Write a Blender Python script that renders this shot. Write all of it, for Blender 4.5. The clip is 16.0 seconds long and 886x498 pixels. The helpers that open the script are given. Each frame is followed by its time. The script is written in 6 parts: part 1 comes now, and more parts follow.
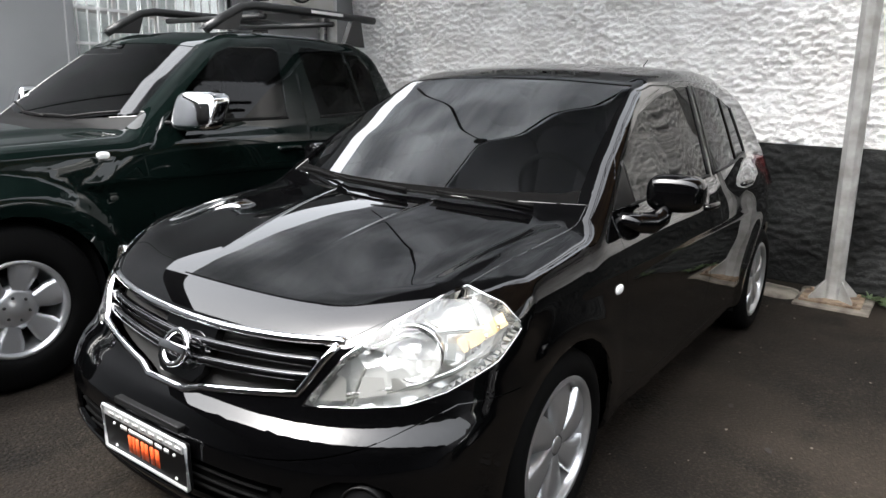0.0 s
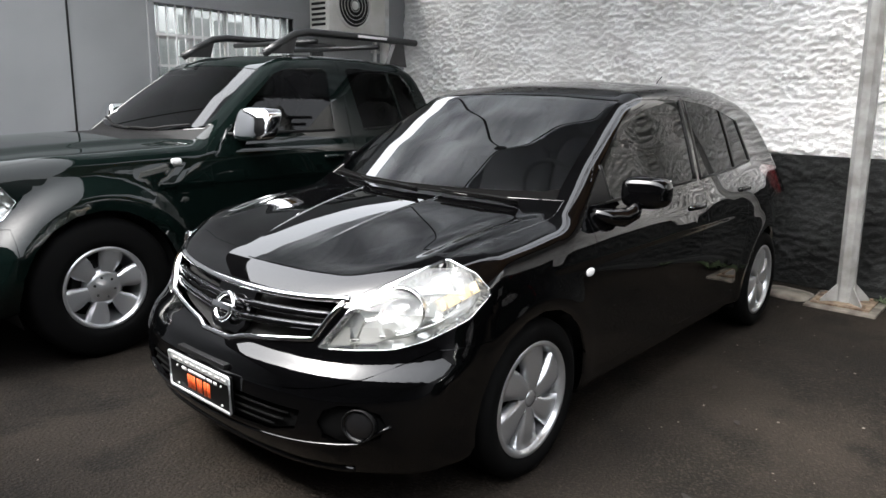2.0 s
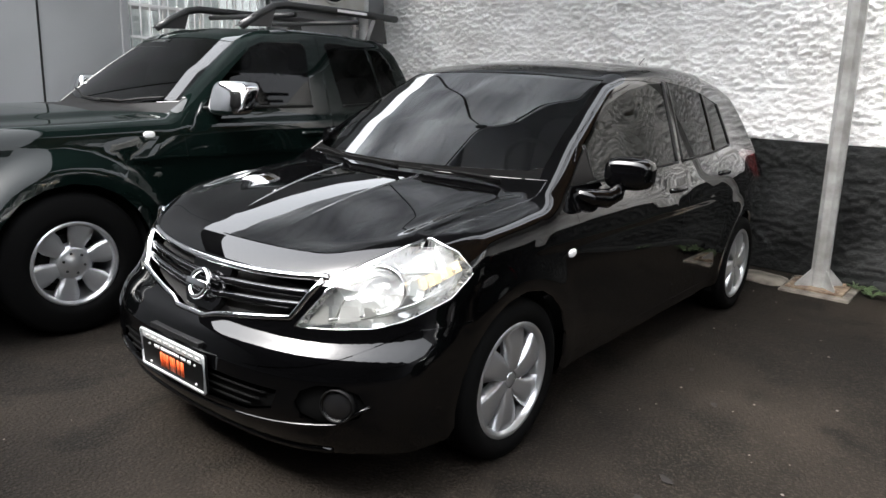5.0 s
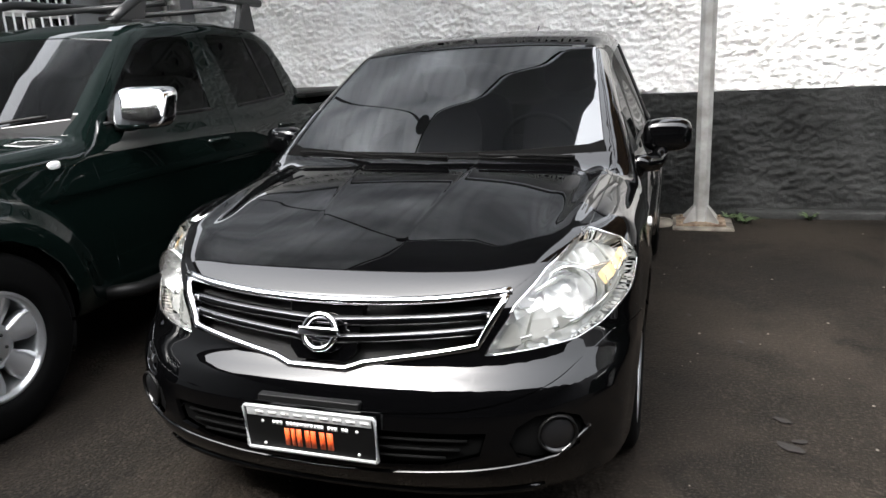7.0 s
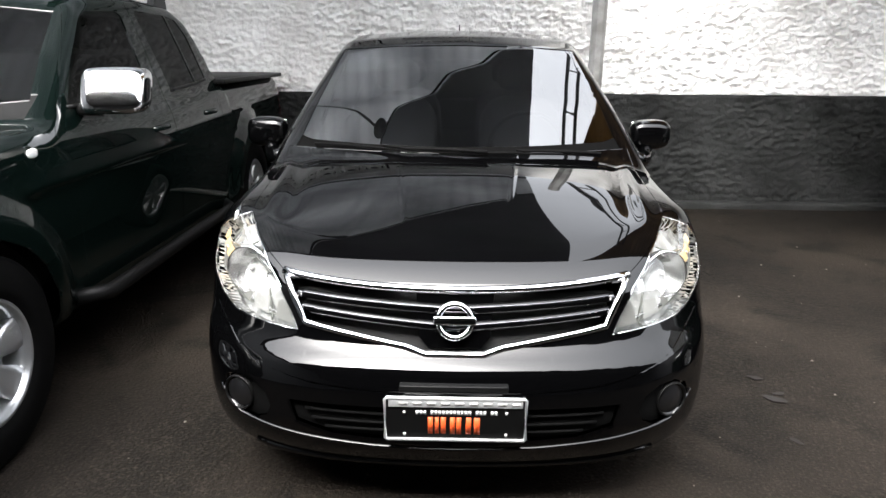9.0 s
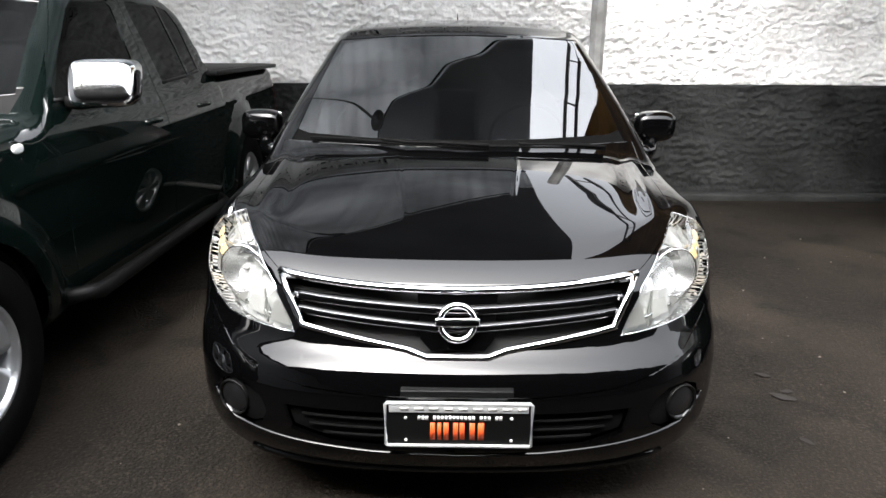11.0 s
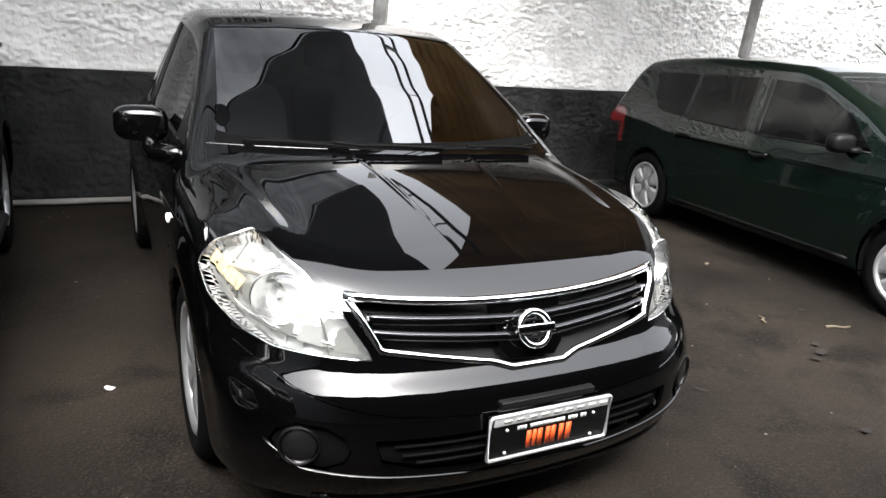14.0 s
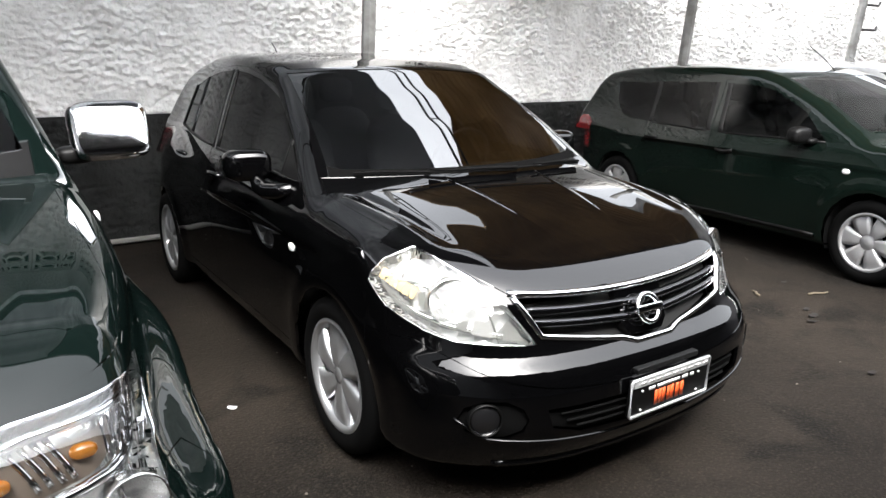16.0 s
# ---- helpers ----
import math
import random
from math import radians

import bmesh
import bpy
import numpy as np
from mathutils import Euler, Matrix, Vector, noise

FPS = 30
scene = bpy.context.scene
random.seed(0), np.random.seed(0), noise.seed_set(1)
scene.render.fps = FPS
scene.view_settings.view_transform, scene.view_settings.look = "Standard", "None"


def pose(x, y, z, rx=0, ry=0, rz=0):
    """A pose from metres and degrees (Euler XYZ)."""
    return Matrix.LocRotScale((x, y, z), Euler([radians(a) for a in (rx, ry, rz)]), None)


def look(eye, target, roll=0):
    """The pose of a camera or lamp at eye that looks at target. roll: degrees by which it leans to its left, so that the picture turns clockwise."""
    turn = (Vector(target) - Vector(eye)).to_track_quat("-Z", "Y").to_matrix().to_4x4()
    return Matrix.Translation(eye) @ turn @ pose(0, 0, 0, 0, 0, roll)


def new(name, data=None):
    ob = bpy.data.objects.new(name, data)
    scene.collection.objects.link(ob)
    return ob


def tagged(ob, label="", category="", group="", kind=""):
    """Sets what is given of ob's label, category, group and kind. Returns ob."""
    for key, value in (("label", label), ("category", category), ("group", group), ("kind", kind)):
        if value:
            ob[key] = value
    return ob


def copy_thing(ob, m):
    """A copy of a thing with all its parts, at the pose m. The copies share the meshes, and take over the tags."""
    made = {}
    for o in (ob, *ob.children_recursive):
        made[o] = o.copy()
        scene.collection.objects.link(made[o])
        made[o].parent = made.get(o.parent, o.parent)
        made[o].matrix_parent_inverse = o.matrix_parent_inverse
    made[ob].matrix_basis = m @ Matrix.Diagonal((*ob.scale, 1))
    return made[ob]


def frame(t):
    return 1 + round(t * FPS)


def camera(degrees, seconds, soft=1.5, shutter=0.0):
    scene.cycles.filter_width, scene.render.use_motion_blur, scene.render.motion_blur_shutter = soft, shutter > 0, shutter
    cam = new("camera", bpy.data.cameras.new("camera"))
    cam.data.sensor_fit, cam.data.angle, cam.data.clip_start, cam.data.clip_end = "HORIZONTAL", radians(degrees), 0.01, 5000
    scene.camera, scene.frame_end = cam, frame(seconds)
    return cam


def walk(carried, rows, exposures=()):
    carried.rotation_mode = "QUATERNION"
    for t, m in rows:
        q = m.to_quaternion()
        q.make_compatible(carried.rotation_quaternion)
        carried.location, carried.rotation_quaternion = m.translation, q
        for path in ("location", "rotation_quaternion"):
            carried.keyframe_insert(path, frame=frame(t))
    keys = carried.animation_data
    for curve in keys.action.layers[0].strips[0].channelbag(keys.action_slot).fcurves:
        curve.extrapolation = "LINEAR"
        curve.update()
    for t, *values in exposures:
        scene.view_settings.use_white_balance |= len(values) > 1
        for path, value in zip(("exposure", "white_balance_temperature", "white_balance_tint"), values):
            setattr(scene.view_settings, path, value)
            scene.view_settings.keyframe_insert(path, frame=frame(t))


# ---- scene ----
cam = camera(64.4, 16.0)
PATH = [
    (0, (1.696, -1.856, 1.397), (0.56, -0.273, 0.948), 1.5),
    (0.5, (1.906, -2.07, 1.381), (0.7, -0.534, 0.952), 1.2),
    (1, (2.035, -2.168, 1.397), (0.827, -0.635, 0.958), 0.7),
    (1.5, (2.114, -2.149, 1.407), (0.867, -0.637, 1.008), 0.6),
    (2, (2.198, -2.102, 1.407), (0.913, -0.626, 0.993), 1.2),
    (2.5, (2.234, -2.073, 1.402), (0.912, -0.642, 0.949), 1.1),
    (3, (2.257, -2.049, 1.404), (0.985, -0.577, 0.938), 1.2),
    (3.2, (2.261, -2.042, 1.403), (1.005, -0.556, 0.936), 1.2),
    (5.3, (2.095, -2.105, 1.374), (0.885, -0.582, 0.907), 2.9),
    (5.5, (1.997, -2.147, 1.36), (0.815, -0.615, 0.853), 2.8),
    (6, (1.683, -2.229, 1.319), (0.612, -0.62, 0.803), 1.7),
    (6.5, (1.306, -2.267, 1.35), (0.362, -0.594, 0.792), 2.3),
    (7, (0.936, -2.427, 1.375), (0.319, -0.594, 0.867), -2.9),
    (7.5, (0.615, -2.478, 1.347), (0.348, -0.562, 0.84), -1.3),
    (8, (0.333, -2.509, 1.39), (0.146, -0.577, 0.905), -0.3),
    (8.5, (0.103, -2.628, 1.417), (0.055, -0.69, 0.926), -0.1),
    (9, (0.005, -2.685, 1.419), (-0.036, -0.761, 0.876), 0.4),
    (9.2, (-0.009, -2.691, 1.417), (-0.053, -0.766, 0.878), 0.3),
    (11.5, (-0.012, -2.582, 1.421), (-0.037, -0.666, 0.849), 0.3),
    (12, (-0.046, -2.578, 1.431), (-0.041, -0.659, 0.864), 1.0),
    (12.5, (-0.157, -2.604, 1.426), (-0.057, -0.673, 0.914), 1.8),
    (13, (-0.417, -2.456, 1.4), (-0.07, -0.551, 0.897), 2.8),
    (13.5, (-0.736, -2.342, 1.393), (-0.153, -0.501, 0.872), 5.0),
    (14, (-1.101, -2.291, 1.415), (-0.213, -0.588, 0.857), 4.0),
    (14.5, (-1.395, -2.176, 1.401), (-0.315, -0.577, 0.873), 0.7),
    (15, (-1.643, -2.201, 1.437), (-0.49, -0.66, 0.891), 2.5),
    (15.5, (-1.805, -2.248, 1.457), (-0.666, -0.698, 0.912), 1.4),
    (16, (-1.88, -2.295, 1.479), (-0.804, -0.69, 0.966), 0.5),
]
walk(cam, [(t, look(eye, target, roll)) for t, eye, target, roll in PATH])

# ---- world, lights, exposure ----
world = bpy.data.worlds.new("world")
scene.world = world
world.use_nodes = True
wn = world.node_tree.nodes
sky = wn.new("ShaderNodeTexSky")
sky.sky_type, sky.sun_disc = "NISHITA", False
sky.sun_elevation, sky.sun_rotation = radians(50), radians(200)
sky.air_density, sky.dust_density = 1.0, 4.0
desat = wn.new("ShaderNodeHueSaturation")
desat.inputs["Saturation"].default_value = 0.18
world.node_tree.links.new(sky.outputs[0], desat.inputs["Color"])
# an overcast dome: brightest overhead, about a third of that at the horizon
way = wn.new("ShaderNodeTexCoord")
split = wn.new("ShaderNodeSeparateXYZ")
dome = wn.new("ShaderNodeMapRange")
dome.inputs["From Min"].default_value, dome.inputs["From Max"].default_value = 0.0, 1.0
dome.inputs["To Min"].default_value, dome.inputs["To Max"].default_value = 0.33, 1.0
tone = wn.new("ShaderNodeVectorMath")
tone.operation = "SCALE"
world.node_tree.links.new(way.outputs["Generated"], split.inputs[0])
world.node_tree.links.new(split.outputs["Z"], dome.inputs["Value"])
world.node_tree.links.new(desat.outputs[0], tone.inputs[0])
world.node_tree.links.new(dome.outputs["Result"], tone.inputs["Scale"])
world.node_tree.links.new(tone.outputs[0], wn["Background"].inputs["Color"])
wn["Background"].inputs["Strength"].default_value = 2.6
sun = new("sun", bpy.data.lights.new("sun", "SUN"))
sun.data.energy, sun.data.angle, sun.data.color = 0.5, radians(100), (1.0, 0.98, 0.96)
sun.matrix_world = look((1, -3, 9), (0, 0, 0))
scene.view_settings.exposure = -0.42

# ---- materials ----
def material(name, color, rough=0.5, metal=0.0, coat=0.0, spec=0.5, ior=1.5):
    m = bpy.data.materials.new(name)
    m.use_nodes = True
    b = m.node_tree.nodes["Principled BSDF"]
    b.inputs["Base Color"].default_value = (*color, 1)
    b.inputs["Roughness"].default_value = rough
    b.inputs["Metallic"].default_value = metal
    b.inputs["Specular IOR Level"].default_value = spec
    if coat:
        b.inputs["Coat Weight"].default_value = coat
        b.inputs["Coat Roughness"].default_value = 0.015
        b.inputs["Coat IOR"].default_value = ior
    return m


def nd(m, kind, **values):
    n = m.node_tree.nodes.new(kind)
    for key, value in values.items():
        n.inputs[key].default_value = value
    return n


def wire(m, a, b):
    m.node_tree.links.new(a, b)


def mottled(m, dark, light, scale, detail=6.0, socket="Base Color", low=0.35, high=0.65, coords="Object"):
    """Colour that drifts between two values in soft noise."""
    tc = nd(m, "ShaderNodeTexCoord")
    nz = nd(m, "ShaderNodeTexNoise", Scale=scale, Detail=detail)
    ramp = nd(m, "ShaderNodeValToRGB")
    ramp.color_ramp.elements[0].position, ramp.color_ramp.elements[1].position = low, high
    ramp.color_ramp.elements[0].color, ramp.color_ramp.elements[1].color = (*dark, 1), (*light, 1)
    wire(m, tc.outputs[coords], nz.inputs["Vector"])
    wire(m, nz.outputs["Fac"], ramp.inputs["Fac"])
    if socket:
        wire(m, ramp.outputs["Color"], m.node_tree.nodes["Principled BSDF"].inputs[socket])
    return tc, nz, ramp


def relief(m, tc, scale, strength, distance, detail=8.0, previous=None, coords="Object"):
    nz = nd(m, "ShaderNodeTexNoise", Scale=scale, Detail=detail)
    bump = nd(m, "ShaderNodeBump", Strength=strength, Distance=distance)
    wire(m, tc.outputs[coords], nz.inputs["Vector"])
    wire(m, nz.outputs["Fac"], bump.inputs["Height"])
    if previous:
        wire(m, previous.outputs["Normal"], bump.inputs["Normal"])
    wire(m, bump.outputs["Normal"], m.node_tree.nodes["Principled BSDF"].inputs["Normal"])
    return bump


M_black = material("black_paint", (0.0008, 0.0008, 0.0009), 0.4, coat=1.0, spec=0.0, ior=1.5)
M_green = material("green_paint", (0.0019, 0.0042, 0.0036), 0.30, coat=1.0, spec=0.0, ior=1.38)
M_green2 = material("bright_green_paint", (0.0030, 0.0060, 0.0046), 0.30, coat=1.0, spec=0.0, ior=1.38)
M_silver = material("silver_paint", (0.45, 0.46, 0.47), 0.3, metal=0.6, coat=1.0)
M_plastic = material("black_plastic", (0.002, 0.002, 0.002), 0.5, spec=0.2)
M_rubber = material("rubber", (0.0016, 0.0016, 0.0016), 0.75, spec=0.08)
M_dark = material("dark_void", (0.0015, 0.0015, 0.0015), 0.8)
M_chrome = material("chrome", (0.86, 0.86, 0.87), 0.06, metal=1.0)
M_darkchrome = material("dark_chrome", (0.16, 0.16, 0.17), 0.2, metal=1.0)
M_alloy = material("alloy", (0.55, 0.56, 0.57), 0.28, metal=0.85)
M_reflector = material("lamp_reflector", (0.92, 0.92, 0.92), 0.24, metal=1.0)
M_lampwhite = material("lamp_housing", (0.66, 0.665, 0.65), 0.18, metal=0.6)
facets = nd(M_lampwhite, "ShaderNodeTexVoronoi", Scale=20.0)
facet_bump = nd(M_lampwhite, "ShaderNodeBump", Strength=0.7, Distance=0.02)
facet_way = nd(M_lampwhite, "ShaderNodeTexCoord")
wire(M_lampwhite, facet_way.outputs["Object"], facets.inputs["Vector"])
wire(M_lampwhite, facets.outputs["Distance"], facet_bump.inputs["Height"])
wire(M_lampwhite, facet_bump.outputs["Normal"], M_lampwhite.node_tree.nodes["Principled BSDF"].inputs["Normal"])
M_amber = material("signal_reflector", (0.74, 0.53, 0.27), 0.25, metal=0.3)
# dark tone paints shadow lines along ribs and flutes; the greys tint patches
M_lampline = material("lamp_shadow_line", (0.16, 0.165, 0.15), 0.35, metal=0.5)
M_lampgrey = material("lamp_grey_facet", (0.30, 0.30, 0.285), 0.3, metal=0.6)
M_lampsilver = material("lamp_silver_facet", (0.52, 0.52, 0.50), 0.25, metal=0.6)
M_signalbowl = material("signal_bowl", (0.13, 0.105, 0.085), 0.35, metal=0.5)
M_orange_lens = material("amber_lens", (0.20, 0.075, 0.010), 0.25, coat=0.6)
M_fogglass = material("fog_lamp_glass", (0.005, 0.005, 0.0055), 0.3, coat=1.0)
M_red = material("red_lens", (0.13, 0.006, 0.008), 0.12, coat=1.0)
M_white = material("white_paint", (0.75, 0.75, 0.74), 0.5)
M_orange = material("orange_print", (0.78, 0.10, 0.02), 0.5)
M_cloth = material("seat_cloth", (0.05, 0.05, 0.055), 0.9)


def glass_material(name, tint, gloss=1.0, ior=1.55):
    """Tinted car glass: see-through colour under a mirror-like skin."""
    m = bpy.data.materials.new(name)
    m.use_nodes = True
    t = m.node_tree
    t.nodes.remove(t.nodes["Principled BSDF"])
    clear = nd(m, "ShaderNodeBsdfTransparent", Color=(*tint, 1))
    skin = nd(m, "ShaderNodeBsdfGlossy", Color=(gloss, gloss, gloss, 1), Roughness=0.01)
    fres = nd(m, "ShaderNodeFresnel", IOR=ior)
    mix = nd(m, "ShaderNodeMixShader")
    wire(m, fres.outputs[0], mix.inputs[0])
    wire(m, clear.outputs[0], mix.inputs[1])
    wire(m, skin.outputs[0], mix.inputs[2])
    wire(m, mix.outputs[0], t.nodes["Material Output"].inputs["Surface"])
    return m


def sheet_material(name, dark, light, through_share):
    """Thin roof sheeting that lets some daylight through."""
    m = bpy.data.materials.new(name)
    m.use_nodes = True
    t = m.node_tree
    t.nodes.remove(t.nodes["Principled BSDF"])
    front, back, mix = nd(m, "ShaderNodeBsdfDiffuse"), nd(m, "ShaderNodeBsdfTranslucent"), nd(m, "ShaderNodeMixShader", Fac=through_share)
    tc = nd(m, "ShaderNodeTexCoord")
    nz = nd(m, "ShaderNodeTexNoise", Scale=1.1, Detail=6.0)
    ramp = nd(m, "ShaderNodeValToRGB")
    ramp.color_ramp.elements[0].position, ramp.color_ramp.elements[1].position = 0.35, 0.65
    ramp.color_ramp.elements[0].color, ramp.color_ramp.elements[1].color = (*dark, 1), (*light, 1)
    wire(m, tc.outputs["Object"], nz.inputs["Vector"])
    wire(m, nz.outputs["Fac"], ramp.inputs["Fac"])
    for shader in (front, back):
        wire(m, ramp.outputs["Color"], shader.inputs["Color"])
    wire(m, front.outputs[0], mix.inputs[1])
    wire(m, back.outputs[0], mix.inputs[2])
    wire(m, mix.outputs[0], t.nodes["Material Output"].inputs["Surface"])
    return m


M_roof = sheet_material("grey_roof_sheet", (0.36, 0.37, 0.385), (0.62, 0.635, 0.65), 0.50)
M_roof_brown = sheet_material("brown_roof_sheet", (0.17, 0.12, 0.07), (0.27, 0.20, 0.12), 0.42)
M_tarp = sheet_material("dark_tarp", (0.28, 0.29, 0.305), (0.39, 0.40, 0.415), 0.48)
M_glass = glass_material("tinted_glass", (0.05, 0.054, 0.05), 0.45, 1.42)
M_screen = glass_material("windscreen_glass", (0.16, 0.17, 0.17), 1.0, 2.6)
M_screen_dark = glass_material("dark_windscreen", (0.05, 0.055, 0.055), 0.8, 1.5)
M_screen_clear = glass_material("clear_windscreen", (0.50, 0.54, 0.52), 1.0, 1.5)
M_lens = glass_material("clear_lens", (0.93, 0.94, 0.94))

# Base tones set far below real asphalt to render the lit floor dark.
M_ground = material("darkened_oily_asphalt", (0.06, 0.053, 0.047), 0.85, spec=0.12)
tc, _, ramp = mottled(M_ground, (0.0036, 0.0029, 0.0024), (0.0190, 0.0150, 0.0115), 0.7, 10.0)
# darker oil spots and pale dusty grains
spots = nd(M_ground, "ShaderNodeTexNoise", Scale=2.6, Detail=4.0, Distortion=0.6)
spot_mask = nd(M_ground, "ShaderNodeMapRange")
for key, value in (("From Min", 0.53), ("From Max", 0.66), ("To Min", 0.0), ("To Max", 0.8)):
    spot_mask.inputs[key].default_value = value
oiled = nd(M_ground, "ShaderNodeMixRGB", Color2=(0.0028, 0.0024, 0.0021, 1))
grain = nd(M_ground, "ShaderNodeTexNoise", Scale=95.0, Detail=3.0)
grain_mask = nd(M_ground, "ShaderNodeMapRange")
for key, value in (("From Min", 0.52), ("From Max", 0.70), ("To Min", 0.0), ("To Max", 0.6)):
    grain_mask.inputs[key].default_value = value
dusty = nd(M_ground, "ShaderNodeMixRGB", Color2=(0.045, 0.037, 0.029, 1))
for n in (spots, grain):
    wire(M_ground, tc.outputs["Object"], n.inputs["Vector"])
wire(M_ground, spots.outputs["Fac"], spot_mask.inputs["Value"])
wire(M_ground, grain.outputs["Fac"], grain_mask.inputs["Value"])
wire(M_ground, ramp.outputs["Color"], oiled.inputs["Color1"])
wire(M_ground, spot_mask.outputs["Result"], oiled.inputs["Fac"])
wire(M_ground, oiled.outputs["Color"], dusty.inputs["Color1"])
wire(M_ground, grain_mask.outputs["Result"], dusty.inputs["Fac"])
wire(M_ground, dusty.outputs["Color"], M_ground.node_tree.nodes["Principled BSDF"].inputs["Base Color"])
rough1 = relief(M_ground, tc, 14.0, 0.35, 0.02)
relief(M_ground, tc, 70.0, 0.9, 0.012, previous=rough1)
M_wall_white = material("white_limewash", (0.74, 0.73, 0.70), 0.85)
tc, _, ramp = mottled(M_wall_white, (0.70, 0.69, 0.67), (0.87, 0.865, 0.85), 3.0, 10.0)
relief(M_wall_white, tc, 42.0, 0.8, 0.018)
M_wall_black = material("black_wall_paint", (0.02, 0.02, 0.02), 0.8, spec=0.12)
tc, _, ramp = mottled(M_wall_black, (0.013, 0.0134, 0.0132), (0.033, 0.034, 0.0335), 2.0, 8.0)
relief(M_wall_black, tc, 40.0, 0.8, 0.016)
M_wall_grey = material("grey_wall_paint", (0.33, 0.34, 0.36), 0.55)
mottled(M_wall_grey, (0.215, 0.22, 0.225), (0.265, 0.27, 0.275), 0.8, 4.0)
M_steel = material("painted_steel", (0.55, 0.55, 0.54), 0.5)
tc, _, ramp = mottled(M_steel, (0.42, 0.41, 0.39), (0.62, 0.62, 0.61), 6.0, 6.0)
M_concrete = material("concrete", (0.32, 0.29, 0.25), 0.9)
tc, _, ramp = mottled(M_concrete, (0.06, 0.052, 0.042), (0.20, 0.18, 0.15), 7.0, 8.0)
relief(M_concrete, tc, 30.0, 0.6, 0.01)
M_clearpane = glass_material("window_pane", (0.85, 0.88, 0.88))
M_acwhite = material("ac_casing", (0.55, 0.54, 0.50), 0.5)
mottled(M_acwhite, (0.46, 0.45, 0.41), (0.58, 0.57, 0.54), 4.0)
M_block = material("pierced_concrete", (0.50, 0.49, 0.46), 0.85)
mottled(M_block, (0.66, 0.65, 0.62), (0.84, 0.83, 0.80), 6.0)
M_steel_dark = material("dark_steel", (0.05, 0.05, 0.05), 0.5)
M_post = material("post_paint", (0.50, 0.50, 0.49), 0.5)
tc, _, ramp = mottled(M_post, (0.20, 0.195, 0.185), (0.36, 0.36, 0.35), 7.0)
M_rust = material("rusty_steel", (0.20, 0.13, 0.08), 0.85)
tc, _, ramp = mottled(M_rust, (0.06, 0.035, 0.02), (0.22, 0.165, 0.115), 14.0)
M_leaf = material("weed_leaf", (0.030, 0.050, 0.016), 0.6)
M_dryleaf = material("dry_leaf", (0.006, 0.0045, 0.0035), 0.9)
# even grey, set darker than the pipe's white plastic
M_pipe = material("greyed_pipe", (0.22, 0.215, 0.20), 0.5)
M_grit = material("pale_grit", (0.13, 0.12, 0.105), 0.9)
M_twig = material("dry_twig", (0.11, 0.09, 0.06), 0.9)
M_backdrop = material("dull_backdrop", (0.12, 0.12, 0.125), 0.8)
mottled(M_backdrop, (0.09, 0.09, 0.095), (0.15, 0.15, 0.155), 0.4)
M_blue = material("blue_print", (0.05, 0.22, 0.60), 0.5)
M_paper = material("paper", (0.80, 0.80, 0.78), 0.7)
M_rack = material("rack_grey", (0.010, 0.0105, 0.011), 0.4)
M_sky_block = material("dark_sky_block", (0.06, 0.06, 0.06), 0.7)
mottled(M_sky_block, (0.04, 0.04, 0.04), (0.08, 0.08, 0.08), 1.0)
M_fog = material("fog_reflector", (0.06, 0.06, 0.06), 0.25, metal=1.0)
M_cowl = material("cowl_plastic", (0.0025, 0.0025, 0.0025), 0.8, spec=0.02)
M_roof_far = sheet_material("pale_roof_sheet", (0.40, 0.40, 0.40), (0.55, 0.55, 0.55), 0.5)

# ---- mesh tools ----
def part(name, bm, mat, parent=None, label="", smooth=True):
    """Links a bmesh as one mesh object under a thing or a part."""
    me = bpy.data.meshes.new(name)
    bm.to_mesh(me)
    bm.free()
    me.materials.append(mat)
    if smooth:
        me.polygons.foreach_set("use_smooth", [True] * len(me.polygons))
    ob = new(name, me)
    ob.parent = parent
    return tagged(ob, label) if label else ob


def thing(name, label, category, at=None, group="", kind=""):
    ob = new(name)
    ob.matrix_basis = at or Matrix()
    return tagged(ob, label, category, group, kind)


def add_box(bm, x0, x1, y0, y1, z0, z1, bevel=0.0):
    made = bmesh.ops.create_cube(bm, size=1)
    for v in made["verts"]:
        v.co = (x0 + (v.co.x + 0.5) * (x1 - x0), y0 + (v.co.y + 0.5) * (y1 - y0), z0 + (v.co.z + 0.5) * (z1 - z0))
    if bevel:
        edges = list({e for v in made["verts"] for e in v.link_edges})
        bmesh.ops.bevel(bm, geom=edges, offset=bevel, segments=2, affect="EDGES", profile=0.6)
    return bm


def box(x0, x1, y0, y1, z0, z1, bevel=0.0):
    return add_box(bmesh.new(), x0, x1, y0, y1, z0, z1, bevel)


